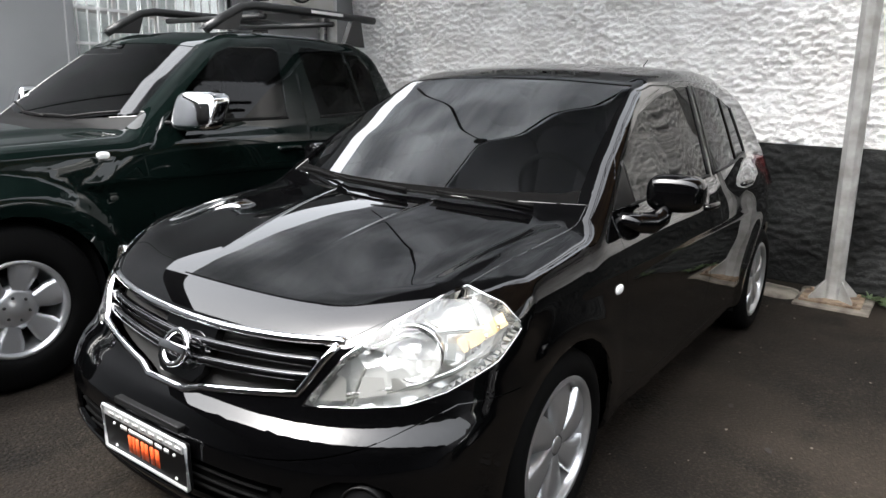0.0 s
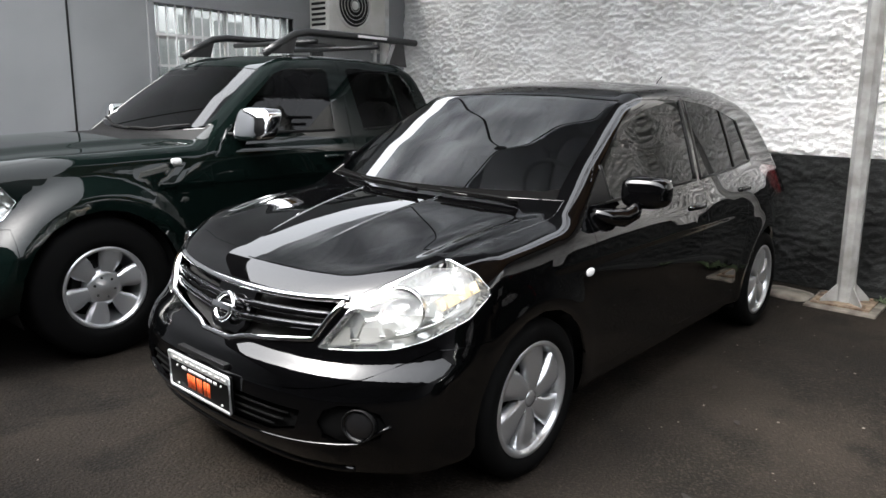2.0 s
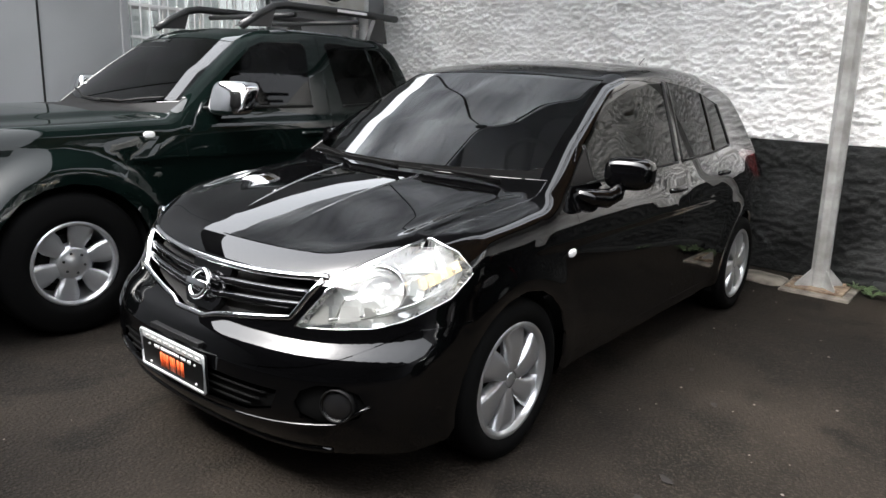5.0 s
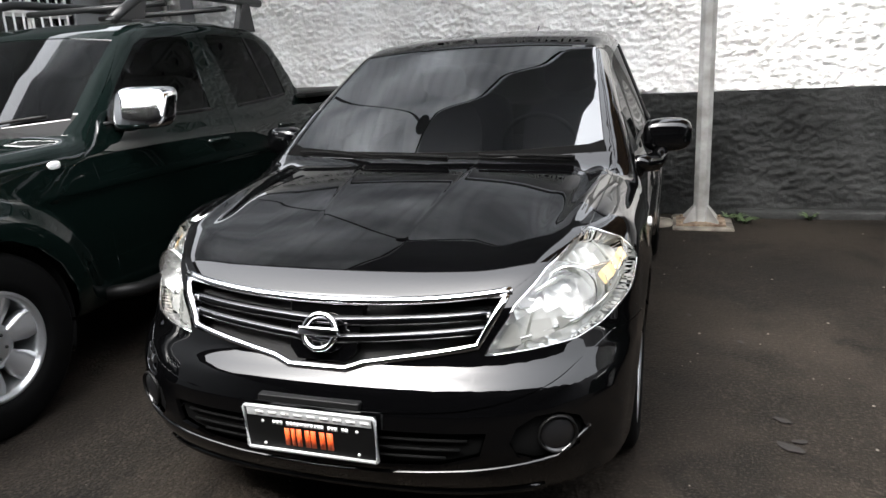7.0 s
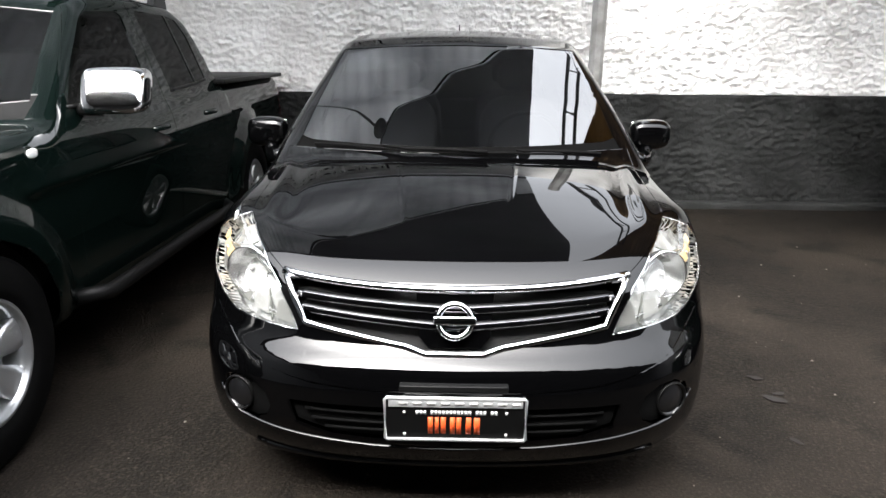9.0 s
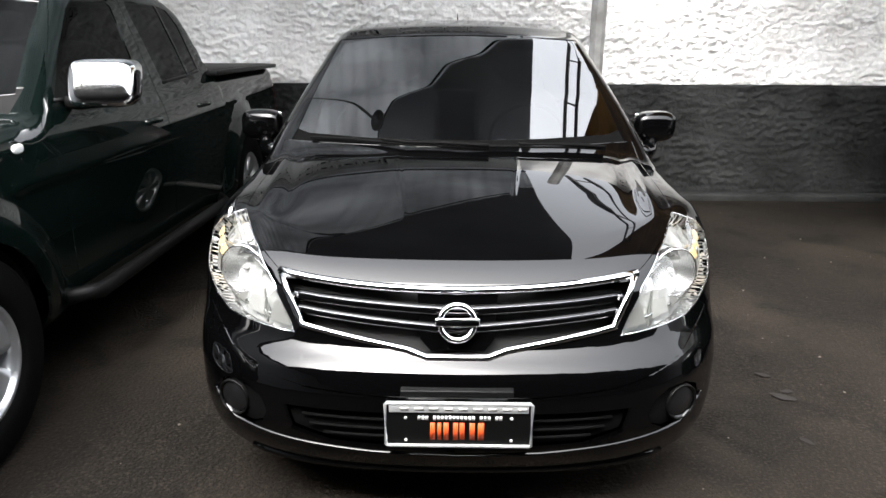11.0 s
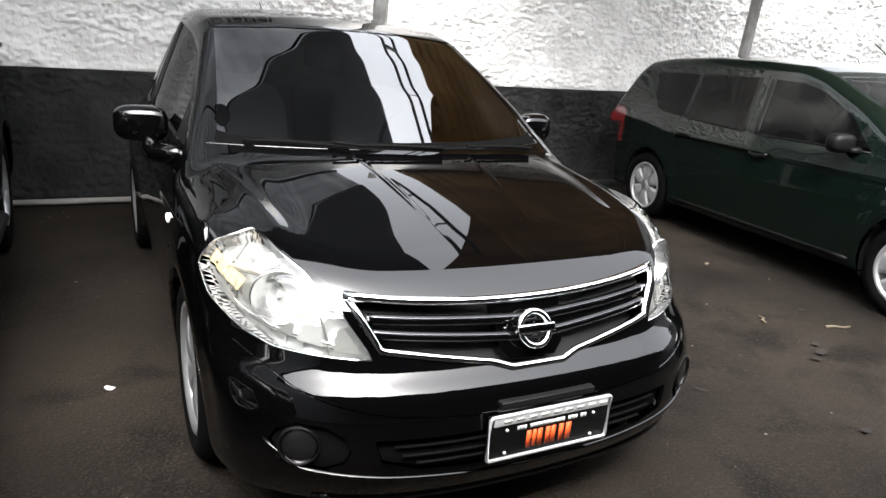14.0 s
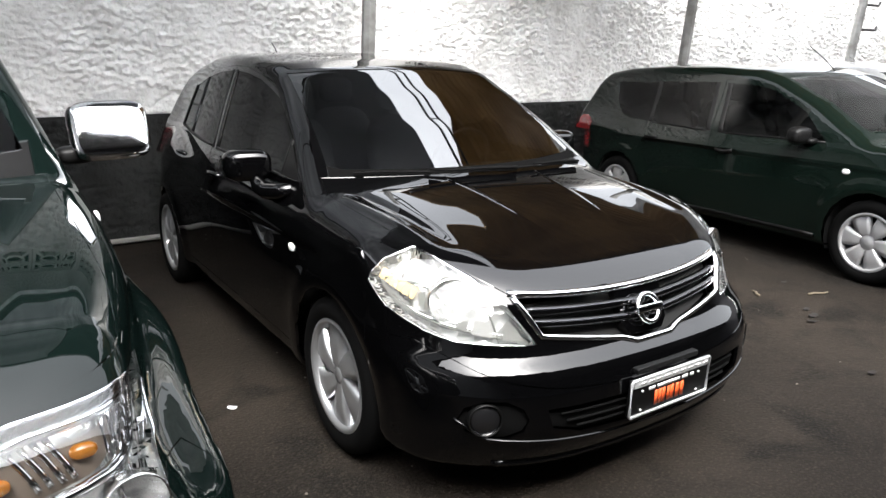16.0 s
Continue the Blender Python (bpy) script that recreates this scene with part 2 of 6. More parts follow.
def add_tube(bm, points, radius, sides=8, closed=False, flat=1.0, up=(0, 0, 1)):
    """A tube along points; flat squeezes it along the side direction."""
    pts = [Vector(p) for p in points]
    n, rings = len(pts), []
    for i, p in enumerate(pts):
        a = pts[(i - 1) % n] if closed or i else p
        b = pts[(i + 1) % n] if closed or i < n - 1 else p
        d = (b - a).normalized()
        side = d.cross(Vector(up))
        side = side.normalized() if side.length > 1e-4 else d.orthogonal().normalized()
        top = side.cross(d)
        r = radius(i / max(1, n - 1)) if callable(radius) else radius
        rings.append([bm.verts.new(p + r * (flat * math.cos(2 * math.pi * k / sides) * side + math.sin(2 * math.pi * k / sides) * top)) for k in range(sides)])
    for i in range(n if closed else n - 1):
        a, b = rings[i], rings[(i + 1) % n]
        for k in range(sides):
            bm.faces.new((a[k], a[(k + 1) % sides], b[(k + 1) % sides], b[k]))
    if not closed:
        bm.faces.new(rings[0][::-1])
        bm.faces.new(rings[-1])
    return bm


def tube(points, radius, sides=8, closed=False, flat=1.0, up=(0, 0, 1)):
    return add_tube(bmesh.new(), points, radius, sides, closed, flat, up)


def add_spun(bm, profile, axis="x", steps=48, at=(0, 0, 0)):
    """A surface of revolution: profile rows of (along, radius)."""
    rings, at = [], Vector(at)
    for a, r in profile:
        ring = []
        for k in range(steps):
            c, s = r * math.cos(2 * math.pi * k / steps), r * math.sin(2 * math.pi * k / steps)
            ring.append(bm.verts.new(at + Vector({"x": (a, c, s), "y": (c, a, s), "z": (c, s, a)}[axis])))
        rings.append(ring)
    for a, b in zip(rings, rings[1:]):
        for k in range(steps):
            bm.faces.new((a[k], a[(k + 1) % steps], b[(k + 1) % steps], b[k]))
    return bm


def spun(profile, axis="x", steps=48, at=(0, 0, 0)):
    bm = add_spun(bmesh.new(), profile, axis, steps, at)
    bmesh.ops.recalc_face_normals(bm, faces=bm.faces)
    return bm


def add_prism(bm, outline, a0, a1, axis="y"):
    """An outline in the two other axes, drawn out along axis from a0 to a1."""
    def put(u, v, a):
        return {"x": (a, u, v), "y": (u, a, v), "z": (u, v, a)}[axis]
    lo = [bm.verts.new(put(u, v, a0)) for u, v in outline]
    hi = [bm.verts.new(put(u, v, a1)) for u, v in outline]
    faces = [bm.faces.new(lo), bm.faces.new(hi[::-1])]
    for k in range(len(outline)):
        n = (k + 1) % len(outline)
        faces.append(bm.faces.new((lo[k], hi[k], hi[n], lo[n])))
    bmesh.ops.recalc_face_normals(bm, faces=faces)
    return bm


def prism(outline, a0, a1, axis="y"):
    return add_prism(bmesh.new(), outline, a0, a1, axis)


# ---- car body surface: a smooth solid from profile curves, meshed and cut into panels ----
def curve(points, soften=0.08):
    """A softened polyline as a function."""
    xs, ys = np.array(points, float).T
    grid = np.linspace(xs[0] - 0.5, xs[-1] + 0.5, 3000)
    table = np.interp(grid, xs, ys)
    table = np.where(grid < xs[0], ys[0] + (grid - xs[0]) * (ys[1] - ys[0]) / (xs[1] - xs[0]), table)
    table = np.where(grid > xs[-1], ys[-1] + (grid - xs[-1]) * (ys[-1] - ys[-2]) / (xs[-1] - xs[-2]), table)
    half = max(1, int(soften / (grid[1] - grid[0])))
    kernel = np.hanning(2 * half + 3)
    kernel /= kernel.sum()
    table = np.convolve(np.pad(table, len(kernel) // 2, mode="edge"), kernel, "valid")
    return lambda v: np.interp(v, grid, table)


def smax(a, b, k):
    h = np.maximum(k - np.abs(a - b), 0) / k
    return np.maximum(a, b) + h * h * k * 0.25


def smin(a, b, k):
    return -smax(-a, -b, k)


def step(lo, hi, v):
    t = np.clip((v - lo) / (hi - lo), 0, 1)
    return t * t * (3 - 2 * t)


def slope(f, p, h=0.002):
    return np.stack([(f(*(p + h * e).T) - f(*(p - h * e).T)) / (2 * h) for e in np.eye(3)], -1)


def skin(f, lo, hi, cell):
    """Surface nets of f = 0, drawn onto the surface. Returns points, normals and quads."""
    axes = [np.arange(a, b + cell, cell) for a, b in zip(lo, hi)]
    nx, ny, nz = map(len, axes)
    grid = np.stack(np.meshgrid(*axes, indexing="ij"), -1)
    val = f(*np.moveaxis(grid, -1, 0))
    inside = val < 0
    corners = [inside[i:nx - 1 + i, j:ny - 1 + j, k:nz - 1 + k] for i in (0, 1) for j in (0, 1) for k in (0, 1)]
    count = sum(c.astype(int) for c in corners)
    live = (count > 0) & (count < 8)
    index = -np.ones(live.shape, int)
    cells = np.argwhere(live)
    index[live] = np.arange(len(cells))
    total, weight = np.zeros((len(cells), 3)), np.zeros(len(cells))
    for axis in range(3):
        for i in (0, 1):
            for j in (0, 1):
                offs = np.insert([i, j], axis, 0)
                a = cells + offs
                b = a + np.eye(3, dtype=int)[axis]
                va, vb = val[tuple(a.T)], val[tuple(b.T)]
                cross = (va < 0) != (vb < 0)
                t = np.where(cross, va / np.where(cross, va - vb, 1), 0)
                place = grid[tuple(a.T)] + t[:, None] * cell * np.eye(3)[axis]
                total += place * cross[:, None]
                weight += cross
    pts = total / weight[:, None]
    for _ in range(6):
        g = slope(f, pts)
        move = f(*pts.T)[:, None] * g / np.maximum((g * g).sum(-1, keepdims=True), 0.05)
        pts = pts - np.clip(move, -0.4 * cell, 0.4 * cell)
    g = slope(f, pts)
    normals = g / np.maximum(np.linalg.norm(g, axis=1, keepdims=True), 1e-9)
    quads = []
    for axis in range(3):
        u, w = [(1, 2), (2, 0), (0, 1)][axis]
        sa = np.take(inside, range(inside.shape[axis] - 1), axis)
        sb = np.take(inside, range(1, inside.shape[axis]), axis)
        for flip, hits in ((False, sa & ~sb), (True, ~sa & sb)):
            e = np.argwhere(hits)
            e = e[(e[:, u] > 0) & (e[:, w] > 0) & (e[:, u] < live.shape[u]) & (e[:, w] < live.shape[w])]
            du, dw = np.eye(3, dtype=int)[u], np.eye(3, dtype=int)[w]
            ring = np.stack([index[tuple((e - du - dw).T)], index[tuple((e - dw).T)], index[tuple(e.T)], index[tuple((e - du).T)]], 1)
            quads.append(ring[:, ::-1] if flip else ring)
    quads = np.concatenate(quads)
    return pts, normals, quads[(quads >= 0).all(1)]


class Shell:
    """A body surface from which panels are cut along convex outlines."""

    def __init__(self, f, lo=None, hi=None, cell=0.03, given=None):
        self.f = f
        self.fill(*(given or skin(f, lo, hi, cell)))

    def fill(self, pts, normals, quads):
        self.bm = bmesh.new()
        self.layer = self.bm.verts.layers.float_vector.new("skin")
        verts = []
        for p, n in zip(pts.tolist(), normals.tolist()):
            v = self.bm.verts.new(p)
            v[self.layer] = n
            verts.append(v)
        for q in quads.tolist():
            if len(set(q)) == 4:
                self.bm.faces.new([verts[i] for i in q])
        self.kind = self.bm.faces.layers.int.new("panel")
        self.names = ["body"]

    def cut(self, name, outline, project, allow, over=("body",)):
        """Marks the faces inside a convex outline as a panel; project turns a point into 2D and gives the two axes."""
        (ua, va) = project
        ua, va = Vector(ua), Vector(va)
        pts = [Vector(p) for p in outline]
        if sum(a.x * b.y - b.x * a.y for a, b in zip(pts, pts[1:] + pts[:1])) < 0:
            pts.reverse()
        u0, u1 = min(p.x for p in pts) - 0.06, max(p.x for p in pts) + 0.06
        v0, v1 = min(p.y for p in pts) - 0.06, max(p.y for p in pts) + 0.06
        ids = {self.names.index(o) for o in over}
        live, kind = [], self.kind
        for face in self.bm.faces:
            if face[kind] in ids:
                p = face.verts[0].co
                if u0 - 0.05 < p.dot(ua) < u1 + 0.05 and v0 - 0.05 < p.dot(va) < v1 + 0.05:
                    c = face.calc_center_median()
                    if u0 < c.dot(ua) < u1 and v0 < c.dot(va) < v1:
                        face.normal_update()
                        if allow(c, face.normal):
                            live.append(face)
        for a, b in zip(pts, pts[1:] + pts[:1]):
            edge = b - a
            out = ua * edge.y - va * edge.x
            co = ua * a.x + va * a.y
            if abs(ua.dot(va)) > 1e-6 or edge.length < 1e-6:
                continue
            geom = live + list({e for f in live for e in f.edges}) + list({v for f in live for v in f.verts})
            made = bmesh.ops.bisect_plane(self.bm, geom=geom, plane_co=co, plane_no=out, dist=1e-5)
            faces = [g for g in made["geom"] if isinstance(g, bmesh.types.BMFace)]
            live = [f for f in faces if (f.calc_center_median() - co).dot(out) < 0]
        if name not in self.names:
            self.names.append(name)
        for f in live:
            f[self.kind] = self.names.index(name)
        return live

    def normal(self, p):
        g = slope(self.f, np.array([p], float))[0]
        return Vector(g / max(np.linalg.norm(g), 1e-9))

    def onto(self, p, way, far=1.5):
        """The first surface point from p along way."""
        p, way = Vector(p), Vector(way).normalized()
        lo, hi = 0.0, far
        for n in (160, 40, 12):
            t = np.linspace(lo, hi, n)
            val = self.f(*(np.array(p) + t[:, None] * np.array(way)).T)
            k = int(np.argmax(val < 0))
            if val[k] >= 0:
                return p + way * far
            lo, hi = t[max(k - 1, 0)], t[k]
        return p + way * hi

    def piece(self, name, mat, parent, obname="", label="", lip=0.012, gap=0.0015, offset=0.0, flip=None):
        """Makes the faces of one panel an object with the true surface normals and a folded edge."""
        ident = self.names.index(name)
        chosen = [f for f in self.bm.faces if f[self.kind] == ident and (flip is None or flip(f.calc_center_median()))]
        index, pts, nor, faces = {}, [], [], []
        for f in chosen:
            ring = []
            for v in f.verts:
                if v not in index:
                    index[v] = len(pts)
                    pts.append(v.co.copy())
                    nor.append(Vector(v[self.layer]).normalized())
                ring.append(index[v])
            faces.append(ring)
        if not pts:
            return None
        count = {}
        for ring in faces:
            for a, b in zip(ring, ring[1:] + ring[:1]):
                count[(min(a, b), max(a, b))] = count.get((min(a, b), max(a, b)), 0) + 1
        if offset:
            pts = [p + offset * n for p, n in zip(pts, nor)]
        edge = []
        for ring in faces:
            for a, b in zip(ring, ring[1:] + ring[:1]):
                if count[(min(a, b), max(a, b))] == 1:
                    edge.append((a, b))
        if gap and edge:
            pull = {}
            for a, b in edge:
                d = (pts[b] - pts[a])
                inward = nor[a].cross(d)
                if inward.length > 1e-9:
                    inward.normalize()
                    for k in (a, b):
                        pull[k] = pull.get(k, Vector()) + inward
            for k, d in pull.items():
                if d.length > 1e-6:
                    pts[k] = pts[k] + gap * d.normalized()
        if lip and edge:
            low = {}
            for a, b in edge:
                for k in (a, b):
                    if k not in low:
                        low[k] = (len(pts), len(pts) + 1)
                        pts += [pts[k].copy(), pts[k] - lip * nor[k]]
                        nor += [nor[k], nor[k]]
                faces.append([b, a, low[a][1], low[b][1]])
        me = bpy.data.meshes.new(obname or name)
        me.from_pydata([tuple(p) for p in pts], [], faces)
        me.polygons.foreach_set("use_smooth", [True] * len(me.polygons))
        me.materials.append(mat)
        me.update()
        me.normals_split_custom_set_from_vertices([tuple(n) for n in nor])
        ob = new(obname or name, me)
        ob.parent = parent
        return tagged(ob, label) if label else ob


SIDE = ((0, 1, 0), (0, 0, 1))
FRONT = ((1, 0, 0), (0, 0, 1))
TOP = ((1, 0, 0), (0, 1, 0))

# ---- parts that several cars share ----
R2 = math.sqrt(0.5)


def mirrored(pts):
    return [(-a, b) for a, b in pts]


def both(pts):
    """An outline given for one half, closed over the middle."""
    return pts + [(-a, b) for a, b in reversed(pts) if abs(a) > 1e-6]


def round_poly(y, z, r, n=20):
    return [(y + r * math.cos(2 * math.pi * k / n), z + r * math.sin(2 * math.pi * k / n)) for k in range(n)]


def wheel(parent, at, side, r_tyre, r_rim, width, spokes, style, rim_mat, turn=0.0):
    """Tyre, rim with spokes, hub cap, nuts and brake disc. side: +1 faces +x."""
    hub = part("wheel", spun([(0.0, 0.03), (-0.06, 0.03), (-0.06, 0.05), (0.0, 0.05)], "x", 16), M_dark, parent)
    hub.matrix_basis = Matrix.Translation(at) @ Matrix.Rotation(turn, 4, "X")
    s, w = side, width / 2
    prof = [(-w * 0.80, r_rim * 0.985), (-w * 0.98, r_rim + 0.018), (-w, r_rim + 0.045), (-w * 0.96, r_tyre - 0.03), (-w * 0.82, r_tyre - 0.007), (-w * 0.55, r_tyre),
            (w * 0.55, r_tyre), (w * 0.82, r_tyre - 0.007), (w * 0.96, r_tyre - 0.03), (w, r_rim + 0.045), (w * 0.98, r_rim + 0.018), (w * 0.80, r_rim * 0.985)]
    bm = add_spun(bmesh.new(), prof, "x", 64)
    bmesh.ops.recalc_face_normals(bm, faces=bm.faces)
    part("tyre", bm, M_rubber, hub, "black rubber tyre with a worn tread")
    # rim barrel
    face = s * w * 0.72
    bm = spun([(s * w * 0.88, r_rim + 0.004), (s * w * 0.93, r_rim - 0.004), (s * w * 0.90, r_rim - 0.016), (s * w * 0.6, r_rim - 0.024), (-s * w * 0.7, r_rim - 0.035)], "x", 64)
    part("rim", bm, rim_mat, hub, "silver alloy rim")
    part("brake_disc", spun([(s * w * 0.02, 0.03), (s * w * 0.02, r_rim * 0.62), (-s * 0.02, r_rim * 0.62), (-s * 0.02, 0.03)], "x", 40), M_dark, hub)
    r0, r1 = 0.034 if style == "flared" else 0.055, r_rim - 0.012
    for k in range(spokes):
        bm = bmesh.new()
        a0 = 2 * math.pi * k / spokes
        steps, cols = 7, 5
        grid = []
        for i in range(steps + 1):
            t = i / steps
            r = r0 + (r1 - r0) * t
            if style == "flared":
                half = 0.030 + 0.043 * t ** 1.4
                bow = face + s * 0.010 * math.sin(math.pi * t) - s * 0.004 * t
                twist = 0.20 * t
            elif style == "broad":
                half = 0.036 + 0.026 * step(0.2, 0.8, t)
                bow = face - s * 0.014 * (1 - t)
                twist = 0.0
            else:
                half = 0.032 + 0.042 * t
                bow = face + s * 0.010 * math.sin(math.pi * min(1, t * 1.1))
                twist = 0.0
            row = []
            for j in range(cols):
                u = j / (cols - 1) * 2 - 1
                ang = a0 + twist + u * half / r
                crown = bow + s * (0.003 * (1 - u * u) if style == "flared" else 0.003 * (1 - u ** 4)) if style != "cover" else bow + s * 0.002 * (1 - u ** 6)
                row.append(bm.verts.new((crown, r * math.cos(ang), r * math.sin(ang))))
            for u, j in ((-1, 0), (1, cols - 1)):
                ang = a0 + twist + u * (half * 0.86) / r
                row.insert(0 if u < 0 else len(row), bm.verts.new((bow - s * 0.045, r * math.cos(ang), r * math.sin(ang))))
            grid.append(row)
        for a, b in zip(grid, grid[1:]):
            for j in range(len(a) - 1):
                bm.faces.new((a[j], a[j + 1], b[j + 1], b[j]))
        bmesh.ops.recalc_face_normals(bm, faces=bm.faces)
        part("spoke", bm, rim_mat, hub)
    k_hub = {"broad": 1.35, "flared": 0.6}.get(style, 1.0)
    dome = [(face + s * 0.004, 0.0), (face + s * 0.004, 0.026), (face - s * 0.0, 0.032), (face - s * 0.004, 0.05 * k_hub), (face - s * 0.012, 0.072 * k_hub), (face - s * 0.05, 0.078 * k_hub)]
    part("hub_cap", spun(dome, "x", 32), rim_mat, hub)
    for k in range(6 if style == "broad" else 5 if style == "flared" else 0):
        a = 2 * math.pi * (k + 0.5) / (6 if style == "broad" else 5)
        c = (0, 0.055 * math.cos(a), 0.055 * math.sin(a))
        part("wheel_nut", spun([(face - s * 0.012, 0.0), (face + s * 0.004, 0.0), (face + s * 0.004, 0.006), (face - s * 0.012, 0.009)], "x", 8, c), M_dark, hub)
    return hub


def pebble(cx, cy, cz, sx, sy, sz, power=2.6, rows=20, cols=32):
    """A rounded block (superellipsoid)."""
    bm = bmesh.new()
    def sg(v, p):
        return math.copysign(abs(v) ** p, v)
    e = 2 / power
    rings = []
    for i in range(1, rows):
        a = -math.pi / 2 + math.pi * i / rows
        rings.append([bm.verts.new((cx + sx * sg(math.cos(a), e) * sg(math.cos(2 * math.pi * k / cols), e), cy + sy * sg(math.cos(a), e) * sg(math.sin(2 * math.pi * k / cols), e), cz + sz * sg(math.sin(a), e))) for k in range(cols)])
    lo, hi = bm.verts.new((cx, cy, cz - sz)), bm.verts.new((cx, cy, cz + sz))
    for a, b in zip(rings, rings[1:]):
        for k in range(cols):
            bm.faces.new((a[k], a[(k + 1) % cols], b[(k + 1) % cols], b[k]))
    for k in range(cols):
        bm.faces.new((lo, rings[0][(k + 1) % cols], rings[0][k]))
        bm.faces.new((hi, rings[-1][k], rings[-1][(k + 1) % cols]))
    return bm


def ribbon(pts, nor, width, height, mat, name, parent, label="", across=(0, 0, 1)):
    """A trim strip laid on a surface: points with normals; width along across, height proud of the surface."""
    bm = bmesh.new()
    rows = []
    for i, (p, n) in enumerate(zip(pts, nor)):
        a, b = pts[max(0, i - 1)], pts[min(len(pts) - 1, i + 1)]
        d = (b - a).normalized()
        c = n.cross(d).normalized()
        ring = []
        for u, h in ((-1, -0.6), (-0.92, 0.5), (-0.55, 0.95), (0, 1.05), (0.55, 0.95), (0.92, 0.5), (1, -0.6)):
            ring.append(bm.verts.new(p + c * (u * width / 2) + n * (h * height)))
        rows.append(ring)
    for a, b in zip(rows, rows[1:]):
        for k in range(6):
            bm.faces.new((a[k], a[k + 1], b[k + 1], b[k]))
    for ring in (rows[0], rows[-1]):
        bm.faces.new(ring)
    bmesh.ops.recalc_face_normals(bm, faces=bm.faces)
    return part(name, bm, mat, parent, label)


def on_front(shell, pts, far=-1.3):
    """Points (x, z) thrown onto the nose of a shell, with normals."""
    out = [shell.onto((x, far, z), (0, 1, 0)) for x, z in pts]
    return out, [shell.normal(p) for p in out]


def on_side(shell, pts, s):
    out = [shell.onto((s * 1.3, y, z), (-s, 0, 0)) for y, z in pts]
    return out, [shell.normal(p) for p in out]


def lerp_path(pts, n):
    """A polyline resampled with n points a leg."""
    out = []
    for a, b in zip(pts, pts[1:]):
        out += [tuple(a[k] + (b[k] - a[k]) * i / n for k in range(len(a))) for i in range(n)]
    return out + [tuple(pts[-1])]


def well(parent, y, z, r, x0, x1):
    """A dark wheel-arch liner."""
    for s in (-1, 1):
        bm = bmesh.new()
        rings = []
        for x in (x0, x1):
            rings.append([bm.verts.new((s * x, y + r * math.cos(a), z + r * math.sin(a))) for a in [math.pi * (-0.12 + 1.24 * k / 20) for k in range(21)]])
        for k in range(20):
            bm.faces.new((rings[0][k], rings[0][k + 1], rings[1][k + 1], rings[1][k]))
        bm.faces.new(rings[0])
        part("wheel_arch_liner", bm, M_dark, parent)


def seats(parent, rows, z, half=0.36):
    for y, lean in rows:
        for s in ((-1, 1)):
            bm = pebble(s * half, y, z, 0.25, 0.26, 0.09, 3.5, 12, 20)
            part("seat", bm, M_cloth, parent)
            bm = pebble(0, 0, 0.30, 0.24, 0.07, 0.31, 3.5, 12, 20)
            bm.transform(Matrix.Translation((s * half, y + 0.25, z)) @ Matrix.Rotation(-0.30, 4, "X"))
            part("backrest", bm, M_cloth, parent)
            bm = pebble(s * half, y + 0.46, z + 0.70, 0.13, 0.05, 0.09, 3.0, 10, 16)
            part("headrest", bm, M_cloth, parent)

# ---- the place: ground, walls, roof ----
WALL_Y = 3.95


def lattice(rng, nx, nz):
    return rng.random((nz + 3, nx + 3))


def soft_noise(rng, x, z, sx, sz):
    """Smooth random values over a plane, with cells sx by sz."""
    u, w = (x - x.min()) / sx, (z - z.min()) / sz
    grid = lattice(rng, int(u.max()) + 2, int(w.max()) + 2)
    i, j = u.astype(int), w.astype(int)
    a, b = u - i, w - j
    a, b = a * a * (3 - 2 * a), b * b * (3 - 2 * b)
    return (grid[j, i] * (1 - a) + grid[j, i + 1] * a) * (1 - b) + (grid[j + 1, i] * (1 - a) + grid[j + 1, i + 1] * a) * b


